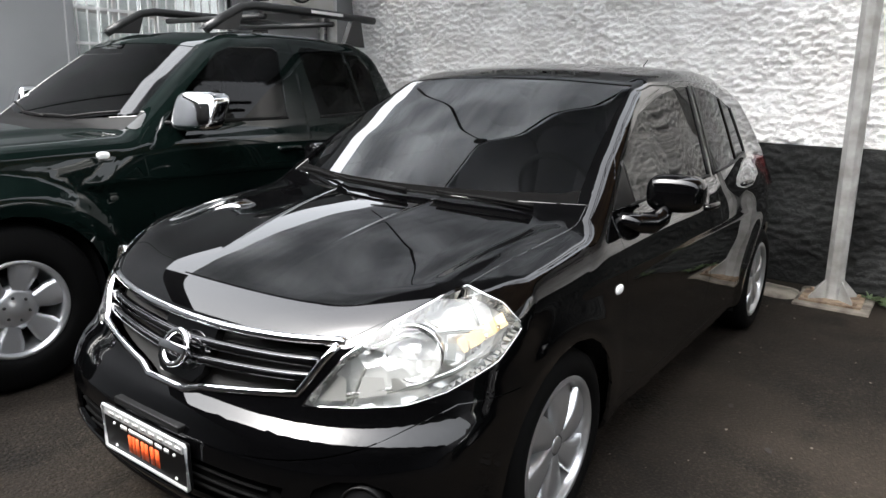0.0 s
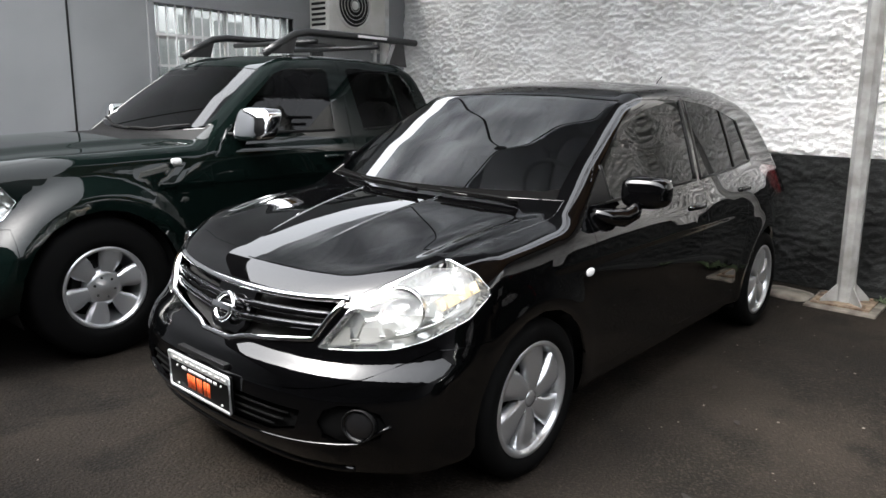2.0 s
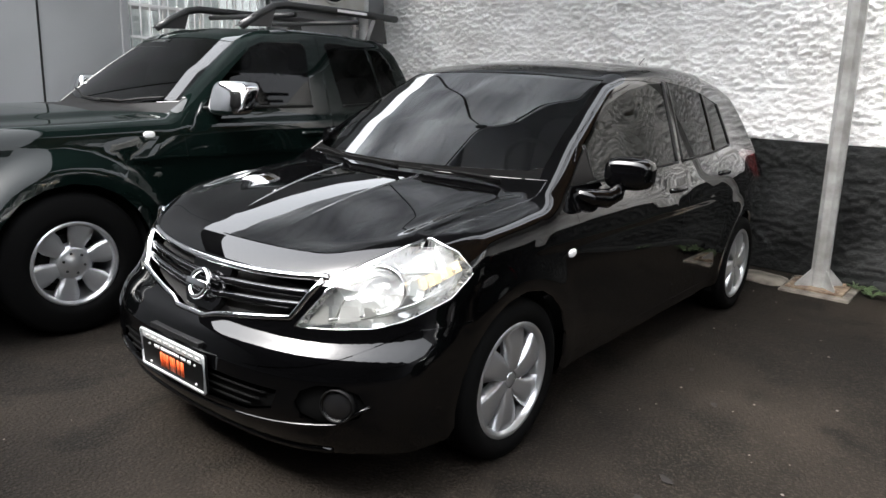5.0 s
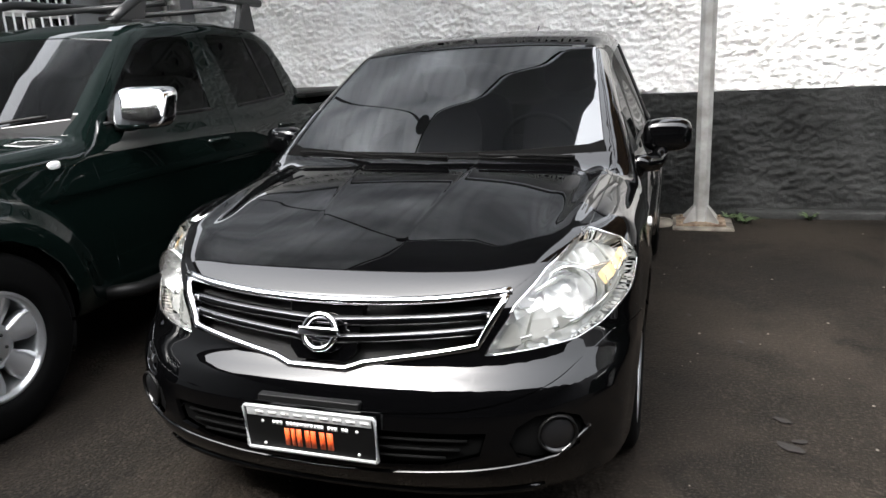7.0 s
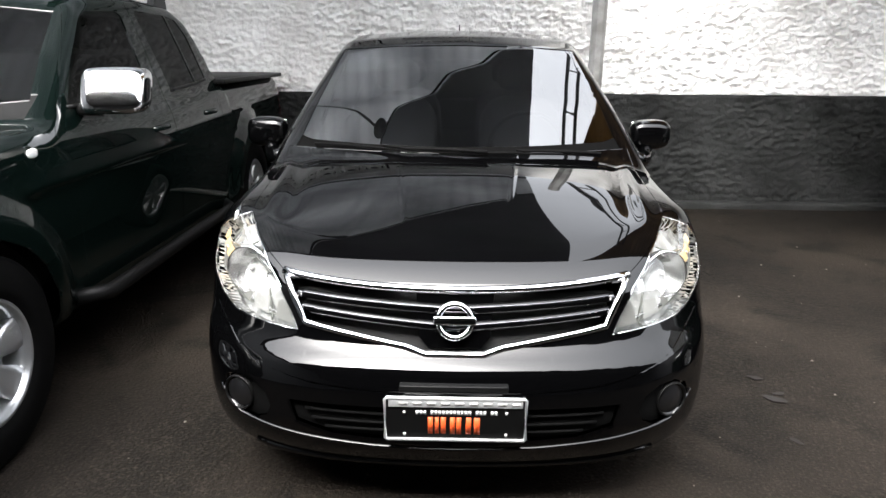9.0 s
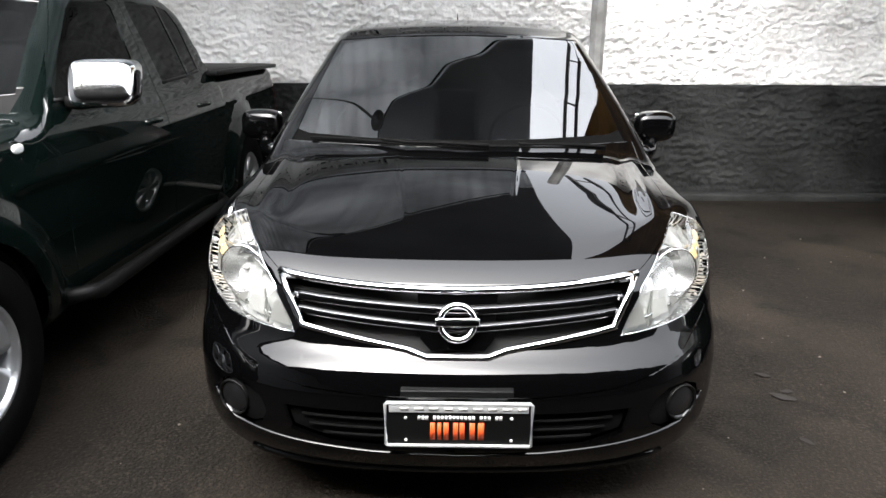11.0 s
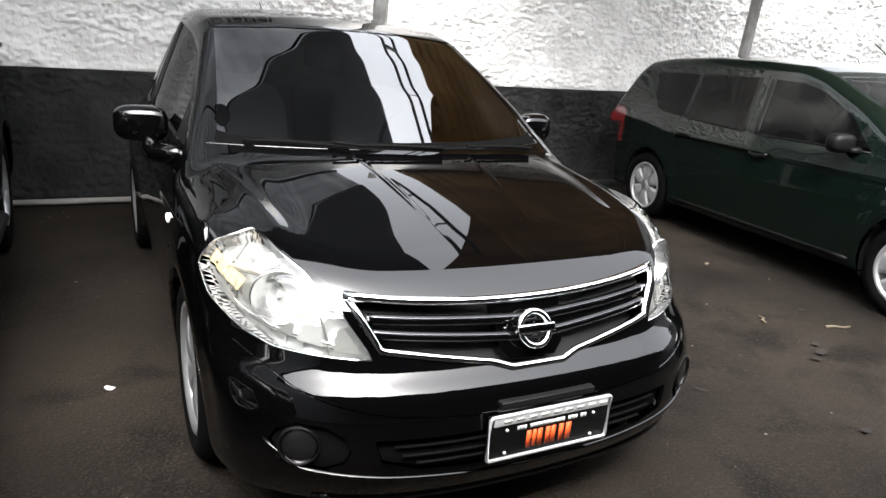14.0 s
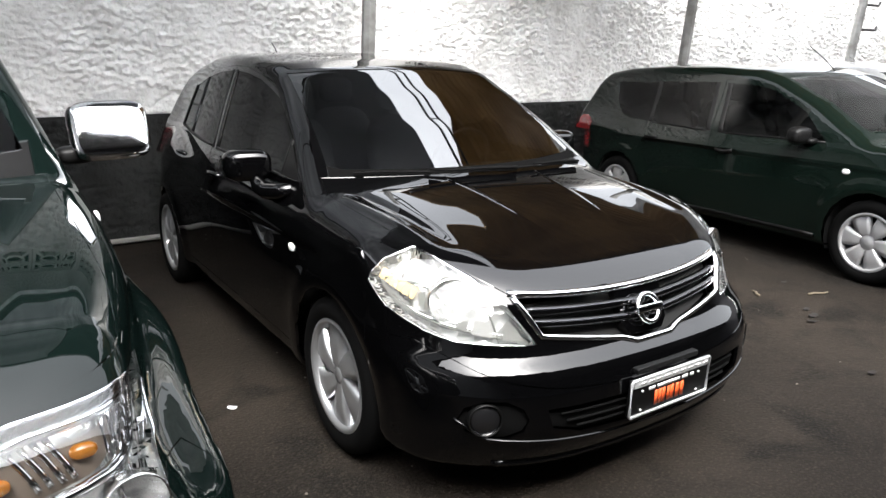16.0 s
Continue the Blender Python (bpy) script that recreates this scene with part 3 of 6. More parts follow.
def rough_wall(name, mat, x0, x1, z0, z1, cell, depth, courses, label):
    """A wall with a thick front face of lumpy plaster over brick courses."""
    rng = np.random.default_rng(7)
    nx, nz = int((x1 - x0) / cell), int((z1 - z0) / cell)
    x, z = np.meshgrid(np.linspace(x0, x1, nx + 1), np.linspace(z0, z1, nz + 1))
    # trowelled plaster: flat horizontal dabs with ragged edges over uneven brick courses
    dabs = soft_noise(rng, x, z, 0.050, 0.025)
    dabs = 0.7 * np.clip((dabs - 0.44) * 4.0, 0, 1) + 0.3 * dabs
    crumbs = np.clip((soft_noise(rng, x, z, 0.027, 0.019) - 0.5) * 3.2, 0, 1)
    grit = soft_noise(rng, x, z, 0.024, 0.018)
    patchy = 0.45 + 0.55 * np.clip((soft_noise(rng, x, z, 0.55, 0.33) - 0.25) * 2.2, 0, 1)
    lumps = (0.46 * dabs + 0.36 * crumbs + 0.18 * grit) * patchy + 0.30 * soft_noise(rng, x, z, 0.30, 0.16)
    wander = 0.5 * soft_noise(rng, x, z, 0.6, 0.2) + 0.5 * soft_noise(rng, x, z, 0.14, 0.10)
    broken = np.clip((soft_noise(rng, x, z, 0.22, 0.08) - 0.35) * 2.5, 0, 1)
    rows = courses * np.abs(((z / 0.072 + wander) % 1) - 0.5) ** 4 * 16 * broken
    out = depth * (lumps - 0.45) - 0.010 * rows
    fade = np.minimum(1, np.minimum(z - z0, z1 - z) / 0.03)
    y = WALL_Y - out * np.where(fade < 1, 0.5 + 0.5 * fade, 1)
    pts = np.stack([x, y, z], -1).reshape(-1, 3).tolist()
    k = np.arange(nz)[:, None] * (nx + 1) + np.arange(nx)[None, :]
    faces = np.stack([k, k + 1, k + nx + 2, k + nx + 1], -1).reshape(-1, 4).tolist()
    base = len(pts)
    back = WALL_Y + 0.22
    pts += [(x0, back, z0), (x1, back, z0), (x1, back, z1), (x0, back, z1)]
    low, high = list(range(nx + 1)), list(range(nz * (nx + 1), (nz + 1) * (nx + 1)))
    left, right = [r * (nx + 1) for r in range(nz + 1)], [r * (nx + 1) + nx for r in range(nz + 1)]
    faces += [[base + 3, base + 2, base + 1, base], low[::-1] + [base, base + 1], high + [base + 2, base + 3], left + [base + 3, base], right[::-1] + [base + 1, base + 2]]
    me = bpy.data.meshes.new(name)
    me.from_pydata(pts, [], faces)
    me.materials.append(mat)
    me.polygons.foreach_set("use_smooth", [i < nx * nz for i in range(len(me.polygons))])
    return tagged(new(name, me), label, "wall", kind="structure")


rough_wall("wall_back", M_wall_white, -3.74, 12.4, 1.045, 2.62, 0.0110, 0.056, 0.8, "rough white limewashed brick back wall with lumpy plaster")
rough_wall("wall_back_base", M_wall_black, -3.74, 12.4, 0.0, 1.041, 0.0145, 0.040, 1.1, "black painted lower band of the rough back wall")
tagged(part("wall_back_top", box(-3.74, 12.4, WALL_Y + 0.003, WALL_Y + 0.22, 3.16, 3.40), M_wall_white, smooth=False), "white strip of wall under the roof", "wall", kind="structure")

# ground, one sheet with gentle waves near the cars
bm = bmesh.new()
bmesh.ops.create_grid(bm, x_segments=200, y_segments=200, size=10)
for v in bm.verts:
    v.co.x += 2.5
    v.co.z = 0.012 * (noise.noise(v.co * 0.8) - 0.1) if abs(v.co.y) < 9 else 0
    v.co.z = min(v.co.z, 0.004) if math.hypot(v.co.x, v.co.y - 1.3) < 3.2 else v.co.z
for v in list(bm.verts):
    if v.is_boundary:
        v.co.z = 0
edge = [e for e in bm.edges if e.is_boundary]
made = bmesh.ops.extrude_edge_only(bm, edges=edge)
for v in (g for g in made["geom"] if isinstance(g, bmesh.types.BMVert)):
    v.co.x, v.co.y = 2.5 + (v.co.x - 2.5) * 40, v.co.y * 40
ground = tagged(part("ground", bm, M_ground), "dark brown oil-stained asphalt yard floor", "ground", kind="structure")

# left wall with the window opening
LEFT_X = -3.74
WIN = (0.94, 2.37, 1.48, 2.16)
for a, b, c, d in ((-9.0, WIN[0], 0, 3.05), (WIN[1], WALL_Y + 0.22, 0, 3.05), (WIN[0], WIN[1], 0, WIN[2]), (WIN[0], WIN[1], WIN[3], 3.05)):
    tagged(part("wall_left", box(LEFT_X - 0.18, LEFT_X, a, b, c, d), M_wall_grey, smooth=False), "smooth light grey painted side wall", "wall", kind="structure")
tagged(part("wall_left_joint", box(LEFT_X, LEFT_X + 0.006, 0.238, 0.253, 0, 3.05), M_dark, smooth=False), "thin dark vertical joint in the grey wall", "trim", kind="structure")
tagged(part("room_backing", box(LEFT_X - 1.6, LEFT_X - 1.5, -1.0, 4.2, 0, 3.0), M_wall_white, smooth=False), "pale inner wall of the room behind the window", "wall", kind="structure")

win = thing("window", "barred window with a pale plaster frame in the grey wall", "window", kind="structure")
y0, y1, z0, z1 = WIN
x = LEFT_X
for n, b in (("window_frame", (y0 - 0.06, y1 + 0.06, z1, z1 + 0.06)), ("window_frame", (y0 - 0.06, y0, z0 - 0.05, z1)), ("window_frame", (y1, y1 + 0.06, z0 - 0.05, z1)), ("window_sill", (y0, y1, z0 - 0.05, z0))):
    part(n, box(x - 0.05, x + 0.025, *b, 0.004), M_wall_grey, win, smooth=False)
for k in range(4):
    ya, yb = y0 + (y1 - y0) * k / 4, y0 + (y1 - y0) * (k + 1) / 4
    sash = part("sash", box(x - 0.10, x - 0.07, ya, ya + 0.03, z0, z1, 0.003), M_steel, win, smooth=False)
    part("sash_rail", box(x - 0.10, x - 0.07, ya + 0.03, yb, z0 + 0.40, z0 + 0.425, 0.003), M_steel, sash, smooth=False)
    part("pane", box(x - 0.088, x - 0.084, ya + 0.03, yb, z0, z1), M_clearpane, win, smooth=False).visible_shadow = False
    blind = bmesh.new()
    drop = (0.20, 0.05, 0.06, 0.24)[k]
    add_box(blind, x - 0.30, x - 0.29, ya + 0.02, yb - 0.02, z0 + 0.02, z1 - drop)
    part("blind", blind, M_white, win, "white blind hanging behind the glass", smooth=False)
for k in range(17):
    yy = y0 + (y1 - y0) * (k + 0.5) / 17
    part("bar", tube([(x - 0.02, yy, z0), (x - 0.02, yy, z1)], 0.008, 6), M_white, win)
for zz in (z0 + 0.16, z0 + 0.42):
    part("bar_rail", box(x - 0.032, x - 0.012, y0, y1, zz, zz + 0.022, 0.002), M_white, win, smooth=False)

# air conditioner on the left wall
ac = thing("air_conditioner", "off-white air conditioner outdoor unit fixed high on the grey wall", "air conditioner")
AY0, AY1, AZ0, AZ1, AX = 2.59, 3.36, 2.05, 2.60, -3.44
part("casing", box(LEFT_X, AX, AY0, AY1, AZ0, AZ1, 0.015), M_acwhite, ac)
part("fan_ring", spun([(AX + 0.002, 0.235), (AX + 0.022, 0.228), (AX + 0.022, 0.212), (AX + 0.004, 0.205)], "x", 48, (0, AY0 + 0.33, (AZ0 + AZ1) / 2)), M_acwhite, ac)
# flat near-black disc paints the dark inside of the fan opening
part("fan_opening", spun([(AX + 0.003, 0.21), (AX + 0.0035, 0.0)], "x", 48, (0, AY0 + 0.33, (AZ0 + AZ1) / 2)), M_dark, ac)
for k in range(5):
    bm = bmesh.new()
    a = 2 * math.pi * k / 5
    rows = []
    for i in range(6):
        r = 0.04 + 0.15 * i / 5
        rows.append([bm.verts.new((AX + 0.006 + 0.010 * j, AY0 + 0.33 + r * math.cos(a + (j - 0.5) * 0.7), (AZ0 + AZ1) / 2 + r * math.sin(a + (j - 0.5) * 0.7))) for j in (0, 1)])
    for p, q in zip(rows, rows[1:]):
        bm.faces.new((p[0], p[1], q[1], q[0]))
    part("fan_blade", bm, M_plastic, ac)
for r in (0.06, 0.10, 0.14, 0.18):
    part("guard_ring", tube([(AX + 0.02, AY0 + 0.33 + r * math.cos(2 * math.pi * k / 32), (AZ0 + AZ1) / 2 + r * math.sin(2 * math.pi * k / 32)) for k in range(32)], 0.003, 5, closed=True, up=(1, 0, 0)), M_acwhite, ac)
part("fan_hub", spun([(AX + 0.018, 0.045), (AX + 0.03, 0.04), (AX + 0.034, 0.0)], "x", 24, (0, AY0 + 0.33, (AZ0 + AZ1) / 2)), M_acwhite, ac)
for k in range(9):
    part("louvre", box(LEFT_X + 0.04, AX - 0.05, AY0 - 0.006, AY0 + 0.002, AZ0 + 0.06 + 0.05 * k, AZ0 + 0.085 + 0.05 * k), M_dark, ac, smooth=False)
for yy in (AY0 + 0.12, AY1 - 0.12):
    part("bracket", box(LEFT_X, AX + 0.02, yy - 0.02, yy + 0.02, AZ0 - 0.035, AZ0, 0.004), M_steel, ac, smooth=False)
part("label_plate", box(AX, AX + 0.002, AY1 - 0.14, AY1 - 0.06, AZ1 - 0.14, AZ1 - 0.09), M_plastic, ac, smooth=False)
pipe = thing("drain_pipe", "pale pipes running up the corner by the air conditioner", "pipe")
for yy, r in ((3.46, 0.022), (3.58, 0.05)):
    part("pipe", tube([(LEFT_X + r + 0.01, yy, 0.0), (LEFT_X + r + 0.01, yy, 3.05)], r, 12), M_steel, pipe)
for zz in (0.7, 1.9, 2.7):
    part("clip", box(LEFT_X, LEFT_X + 0.02, 3.43, 3.64, zz, zz + 0.03, 0.002), M_steel, pipe, smooth=False)

# pierced blocks under the roof
def block_mesh():
    bm = bmesh.new()
    s, t, d0, d1 = 0.125, 0.022, 0.0, 0.09
    for b in ((-s, s, s - t, s), (-s, s, -s, -s + t), (-s, -s + t, -s + t, s - t), (s - t, s, -s + t, s - t)):
        add_box(bm, b[0], b[1], d0, d1, b[2], b[3])
    add_spun(bm, [(d0, 0.075), (d0, 0.055), (d1, 0.055), (d1, 0.075), (d0, 0.075)], "y", 16)
    for k in range(4):
        a = math.pi / 4 + math.pi / 2 * k
        m = Matrix.Rotation(-a, 4, "Y")
        made = bmesh.ops.create_cube(bm, size=1)
        for v in made["verts"]:
            v.co = m @ Vector((0.115 + v.co.x * 0.09, (v.co.y + 0.5) * d1, v.co.z * 0.022))
    me = bpy.data.meshes.new("pierced_block")
    bm.to_mesh(me)
    bm.free()
    me.materials.append(M_block)
    return me


block = block_mesh()
grid = thing("pierced_wall", "two rows of pale pierced concrete blocks along the wall top", "wall", kind="structure")
spans = [(-3.7, -0.95), (-0.70, 0.35), (2.0, 12.3)]
for row in range(2):
    for k in range(62):
        xx = -3.6 + 0.256 * k
        if not any(a < xx < b for a, b in spans):
            continue
        ob = new("pierced_block", block)
        ob.parent = grid
        ob.location = (xx, WALL_Y + 0.01, 2.62 + 0.13 + 0.256 * row)
# near-black sheet paints the dark space behind the block holes
tagged(part("dark_void", box(-3.74, 12.4, WALL_Y + 0.16, WALL_Y + 0.22, 2.62, 3.16), M_dark, smooth=False), "near-black sheet painting the darkness behind the pierced blocks", "wall", kind="structure")


for xa, xb in ((-0.87, -0.66), (0.36, 2.06)):
    tagged(part("wall_infill", box(xa, xb, WALL_Y + 0.004, WALL_Y + 0.15, 2.62, 3.16), M_wall_white, smooth=False), "white plastered stretch between the pierced blocks", "wall", kind="structure")


# roof sheets: corrugated, in two halves with an open strip between them
def corrugated(name, mat, x0, x1, y0, y1, z, label, pitch=0.177, rise=0.0, trim=()):
    """A sheet of waves along y; trim: lines (point, normal) past which it is cut away."""
    bm = bmesh.new()
    n = int((x1 - x0) / pitch) * 6
    rows = []
    for yy in (y0, y1):
        lift = rise * (yy - y0)
        rows.append([[bm.verts.new((x0 + (x1 - x0) * k / n, yy, z + lift + h + 0.013 * math.sin(2 * math.pi * k / 6))) for k in range(n + 1)] for h in (0, 0.012)])
    for h in (0, 1):
        for k in range(n):
            f = (rows[0][h][k], rows[0][h][k + 1], rows[1][h][k + 1], rows[1][h][k])
            bm.faces.new(f if h else f[::-1])
    for r in rows:
        for k in range(n):
            bm.faces.new((r[0][k], r[0][k + 1], r[1][k + 1], r[1][k]))
    for (px, py), (nx, ny) in trim:
        bmesh.ops.bisect_plane(bm, geom=bm.verts[:] + bm.edges[:] + bm.faces[:], plane_co=(px, py, 0), plane_no=(nx, ny, 0), clear_outer=True)
    bmesh.ops.recalc_face_normals(bm, faces=bm.faces)
    return tagged(part(name, bm, mat), label, "roof", kind="structure")


corrugated("ceiling_left", M_roof, -3.9, 0.92, -0.10, 4.3, 3.50, "grey corrugated roof sheets over the parked cars")
corrugated("ceiling_right", M_roof_brown, 0.95, 5.2, -0.10, 4.3, 3.50, "brownish corrugated roof sheets over the parked cars", trim=[((1.85, 1.8), (-1, 0))])
corner = part("ceiling_corner", prism([(1.06, -0.1), (1.86, -0.1), (1.86, 1.85)], 3.49, 3.50, "z"), M_roof_brown, smooth=False)
tagged(corner, "brownish roof sheet cut to a slanting edge", "roof", kind="structure")
# unseen sheets added here; their depth sets how bright the far wall gets
corrugated("ceiling_end_filter", M_roof_far, 5.2, 13.0, -0.10, 2.9, 3.52, "unseen pale roof sheets added to set the light on the far wall")
tarp = part("ceiling_tarp", prism([(0.90, -0.08), (0.90, 2.90), (-0.95, 1.22), (-1.25, -0.08)], 3.405, 3.41, "z"), M_tarp, smooth=False)
tagged(tarp, "dark tarpaulin stretched under the roof sheets", "roof", kind="structure")
truss = thing("roof_truss", "pale steel truss in the open strip of the roof", "truss")
for off in (0.42, 0.58):
    part("chord", tube([(0.96 + off, yy, 3.47) for yy in (0.55, 1.5, 2.7, 3.94)], 0.026, 4), M_steel_dark, truss, smooth=False)
for k in range(4):
    yy = 0.6 + 1.0 * k
    part("tie", box(1.38, 1.54, yy, yy + 0.03, 3.45, 3.48), M_steel_dark, truss, smooth=False)
for yy in (-0.06, 3.88):
    for xa, xb in ((-3.9, 0.91), (1.87, 13.0 if yy < 1.8 else 5.2)):
        beam = part("roof_beam", box(xa, xb, yy - 0.03, yy + 0.03, 3.415, 3.47, 0.004), M_steel_dark, smooth=False)
        tagged(beam, "long dark steel purlin under the roof sheets", "beam", kind="structure")
lamp = thing("hanging_lamp", "dark round yard lamp hung under the roof on cables", "lamp")
part("shade", spun([(3.30, 0.02), (3.295, 0.075), (3.278, 0.085), (3.28, 0.072), (3.29, 0.0)], "z", 32, (-0.95, 1.22, 0)), M_plastic, lamp)
part("stem", tube([(-0.95, 1.22, 3.29), (-0.95, 1.22, 3.42)], 0.012, 8), M_plastic, lamp)
for a in ((0.88, 2.9, 3.41), (-3.55, 3.45, 3.41), (-1.25, -0.05, 3.41)):
    part("cable", tube([(-0.95 + (a[0] + 0.95) * k / 12, 1.22 + (a[1] - 1.22) * k / 12, 3.385 + (a[2] - 3.385) * k / 12 - 0.05 * math.sin(math.pi * k / 12)) for k in range(13)], 0.013, 6), M_plastic, lamp)

# posts
def post(px, py, top_y, lean_x, label):
    ob = thing("steel_post", label, "post", group="roof posts along the wall")
    n = 8
    bm = bmesh.new()
    rings = [[bm.verts.new((px + lean_x * t + 0.062 * math.cos(2 * math.pi * (k + 0.5) / n), py + (top_y - py) * t + 0.062 * math.sin(2 * math.pi * (k + 0.5) / n), 0.03 + 3.40 * t)) for k in range(n)] for t in [i / 8 for i in range(9)]]
    for a, b in zip(rings, rings[1:]):
        for k in range(n):
            bm.faces.new((a[k], a[(k + 1) % n], b[(k + 1) % n], b[k]))
    part("shaft", bm, M_post, ob, smooth=False)
    part("base_plate", box(px - 0.19, px + 0.19, py - 0.17, py + 0.17, 0.018, 0.032, 0.003), M_rust, ob, "rusty steel base plate", smooth=False)
    for k in range(4):
        a = math.pi / 2 * k + math.pi / 4
        c, s = math.cos(a), math.sin(a)
        bm = bmesh.new()
        tri = [(0.055, 0.032), (0.185, 0.032), (0.185, 0.05), (0.06, 0.17)]
        va = [bm.verts.new((px + r * c - 0.005 * s, py + r * s + 0.005 * c, z)) for r, z in tri]
        vb = [bm.verts.new((px + r * c + 0.005 * s, py + r * s - 0.005 * c, z)) for r, z in tri]
        bm.faces.new(va)
        bm.faces.new(vb[::-1])
        for i in range(4):
            bm.faces.new((va[i], vb[i], vb[(i + 1) % 4], va[(i + 1) % 4]))
        bmesh.ops.recalc_face_normals(bm, faces=bm.faces)
        part("gusset", bm, M_post, ob, smooth=False)
        bx, by = px + 0.15 * (1 if c > 0 else -1), py + 0.13 * (1 if s > 0 else -1)
        part("bolt", spun([(0.03, 0.013), (0.05, 0.013), (0.052, 0.0)], "z", 8, (bx, by, 0)), M_rust, ob)
    return ob


post(1.155, 3.58, 3.25, -0.02, "grey painted steel roof post on a gusseted base")
post(5.45, 3.58, 3.25, -0.02, "grey painted steel roof post behind the green wagon")
third = post(9.30, 3.58, 3.25, -0.02, "grey painted steel roof post with bracket arms")
for zz in (2.0, 2.35):
    part("bracket_arm", tube([(9.30, 3.35, zz), (9.75, 3.35, zz), (9.78, 3.35, zz + 0.06)], 0.02, 6), M_steel_dark, third)

# foot of the wall: slabs, pipe, weeds, litter
def lump(name, cx, cy, sx, sy, h, mat, label, category, seed):
    rng = random.Random(seed)
    bm = pebble(0, 0, 0, sx, sy, h, 3.0, 10, 20)
    for v in bm.verts:
        d = noise.noise(v.co * 7 + Vector((seed, 0, 0)))
        v.co += Vector((v.co.x, v.co.y, 0)) * 0.18 * d
        v.co.z = max(v.co.z, -0.004)
    ob = part(name, bm, mat)
    ob.matrix_basis = Matrix.Translation((cx, cy, 0.002)) @ Matrix.Rotation(rng.uniform(-0.4, 0.4), 4, "Z")
    return tagged(ob, label, category)


slab = part("concrete_footing", box(0.94, 1.40, 3.33, 3.80, -0.02, 0.018, 0.006), M_concrete)
tagged(slab, "square concrete footing under the steel post", "slab")
lump("flat_stone", 0.76, 3.58, 0.20, 0.16, 0.035, M_concrete, "flat pale stone slab beside the post footing", "stone", 3)
lump("flat_stone", 1.02, 3.80, 0.10, 0.05, 0.03, M_concrete, "small pale stone against the wall foot", "stone", 5)
kerb = part("wall_foot", box(1.45, 12.0, WALL_Y - 0.10, WALL_Y + 0.02, -0.02, 0.06, 0.02), M_wall_black)
tagged(kerb, "low dark plinth along the wall foot", "plinth", kind="structure")
pp = part("floor_pipe", tube([(-3.6, 3.80, 0.035), (-1.3, 3.81, 0.038), (0.55, 3.83, 0.035)], 0.024, 10), M_pipe)
tagged(pp, "white plastic pipe lying along the wall foot", "pipe")


def weed(cx, cy, seed):
    rng = random.Random(seed)
    ob = thing("weed", "small green weed growing at the wall foot", "plant", group="weeds at the wall foot")
    for _ in range(16):
        a, l, w = rng.uniform(0, 6.28), rng.uniform(0.05, 0.13), rng.uniform(0.006, 0.014)
        bm = bmesh.new()
        d, side = Vector((math.cos(a), math.sin(a), 0)), Vector((-math.sin(a), math.cos(a), 0))
        rows = []
        for i in range(5):
            t = i / 4
            p = Vector((cx, cy, 0.0)) + d * l * t * 0.8 + Vector((0, 0, l * (t * 1.1 - 0.7 * t * t)))
            ww = w * math.sin(math.pi * (0.12 + 0.88 * t)) + 0.001
            rows.append((bm.verts.new(p - side * ww), bm.verts.new(p + Vector((0, 0, 0.004)) ), bm.verts.new(p + side * ww)))
        for p, q in zip(rows, rows[1:]):
            bm.faces.new((p[0], p[1], q[1], q[0]))
            bm.faces.new((p[1], p[2], q[2], q[1]))
        part("leaf", bm, M_leaf, ob)
    return ob


weed(1.44, 3.70, 1)
weed(1.50, 3.62, 2)
weed(1.36, 3.78, 4)
weed(2.0, 3.80, 6)

bm = bmesh.new()
rng = random.Random(11)
for _ in range(420):
    px, py = rng.uniform(-3.4, 7.5), rng.uniform(-3.2, 3.7)
    s = rng.choice((0.002, 0.0025, 0.003, 0.004, 0.006))
    made = bmesh.ops.create_icosphere(bm, subdivisions=1, radius=s)
    for v in made["verts"]:
        v.co = Vector((px + v.co.x * rng.uniform(0.7, 1.5), py + v.co.y * rng.uniform(0.7, 1.4), v.co.z * 0.6 + s * 0.45))
tagged(part("gravel", bm, M_grit, smooth=False), "scattered grit and small pale stones on the asphalt", "gravel", kind="stuff")
for k, (px, py, l, a) in enumerate(((2.70, 0.02, 0.16, -0.35), (2.35, 0.25, 0.10, 0.9), (1.95, -1.25, 0.05, 0.2), (2.9, 1.2, 0.05, 0.5))):
    bm = tube([(-l / 2, 0, 0.008), (-l / 6, 0.01, 0.010), (l / 5, -0.006, 0.009), (l / 2, 0.012, 0.008)], lambda t: 0.007 - 0.003 * t, 6, flat=1.5)
    tw = part("twig", bm, M_twig)
    tw.matrix_basis = Matrix.Translation((px, py, 0)) @ Matrix.Rotation(a, 4, "Z")
    tagged(tw, "dry pale twig lying on the asphalt", "twig", "litter on the yard floor")

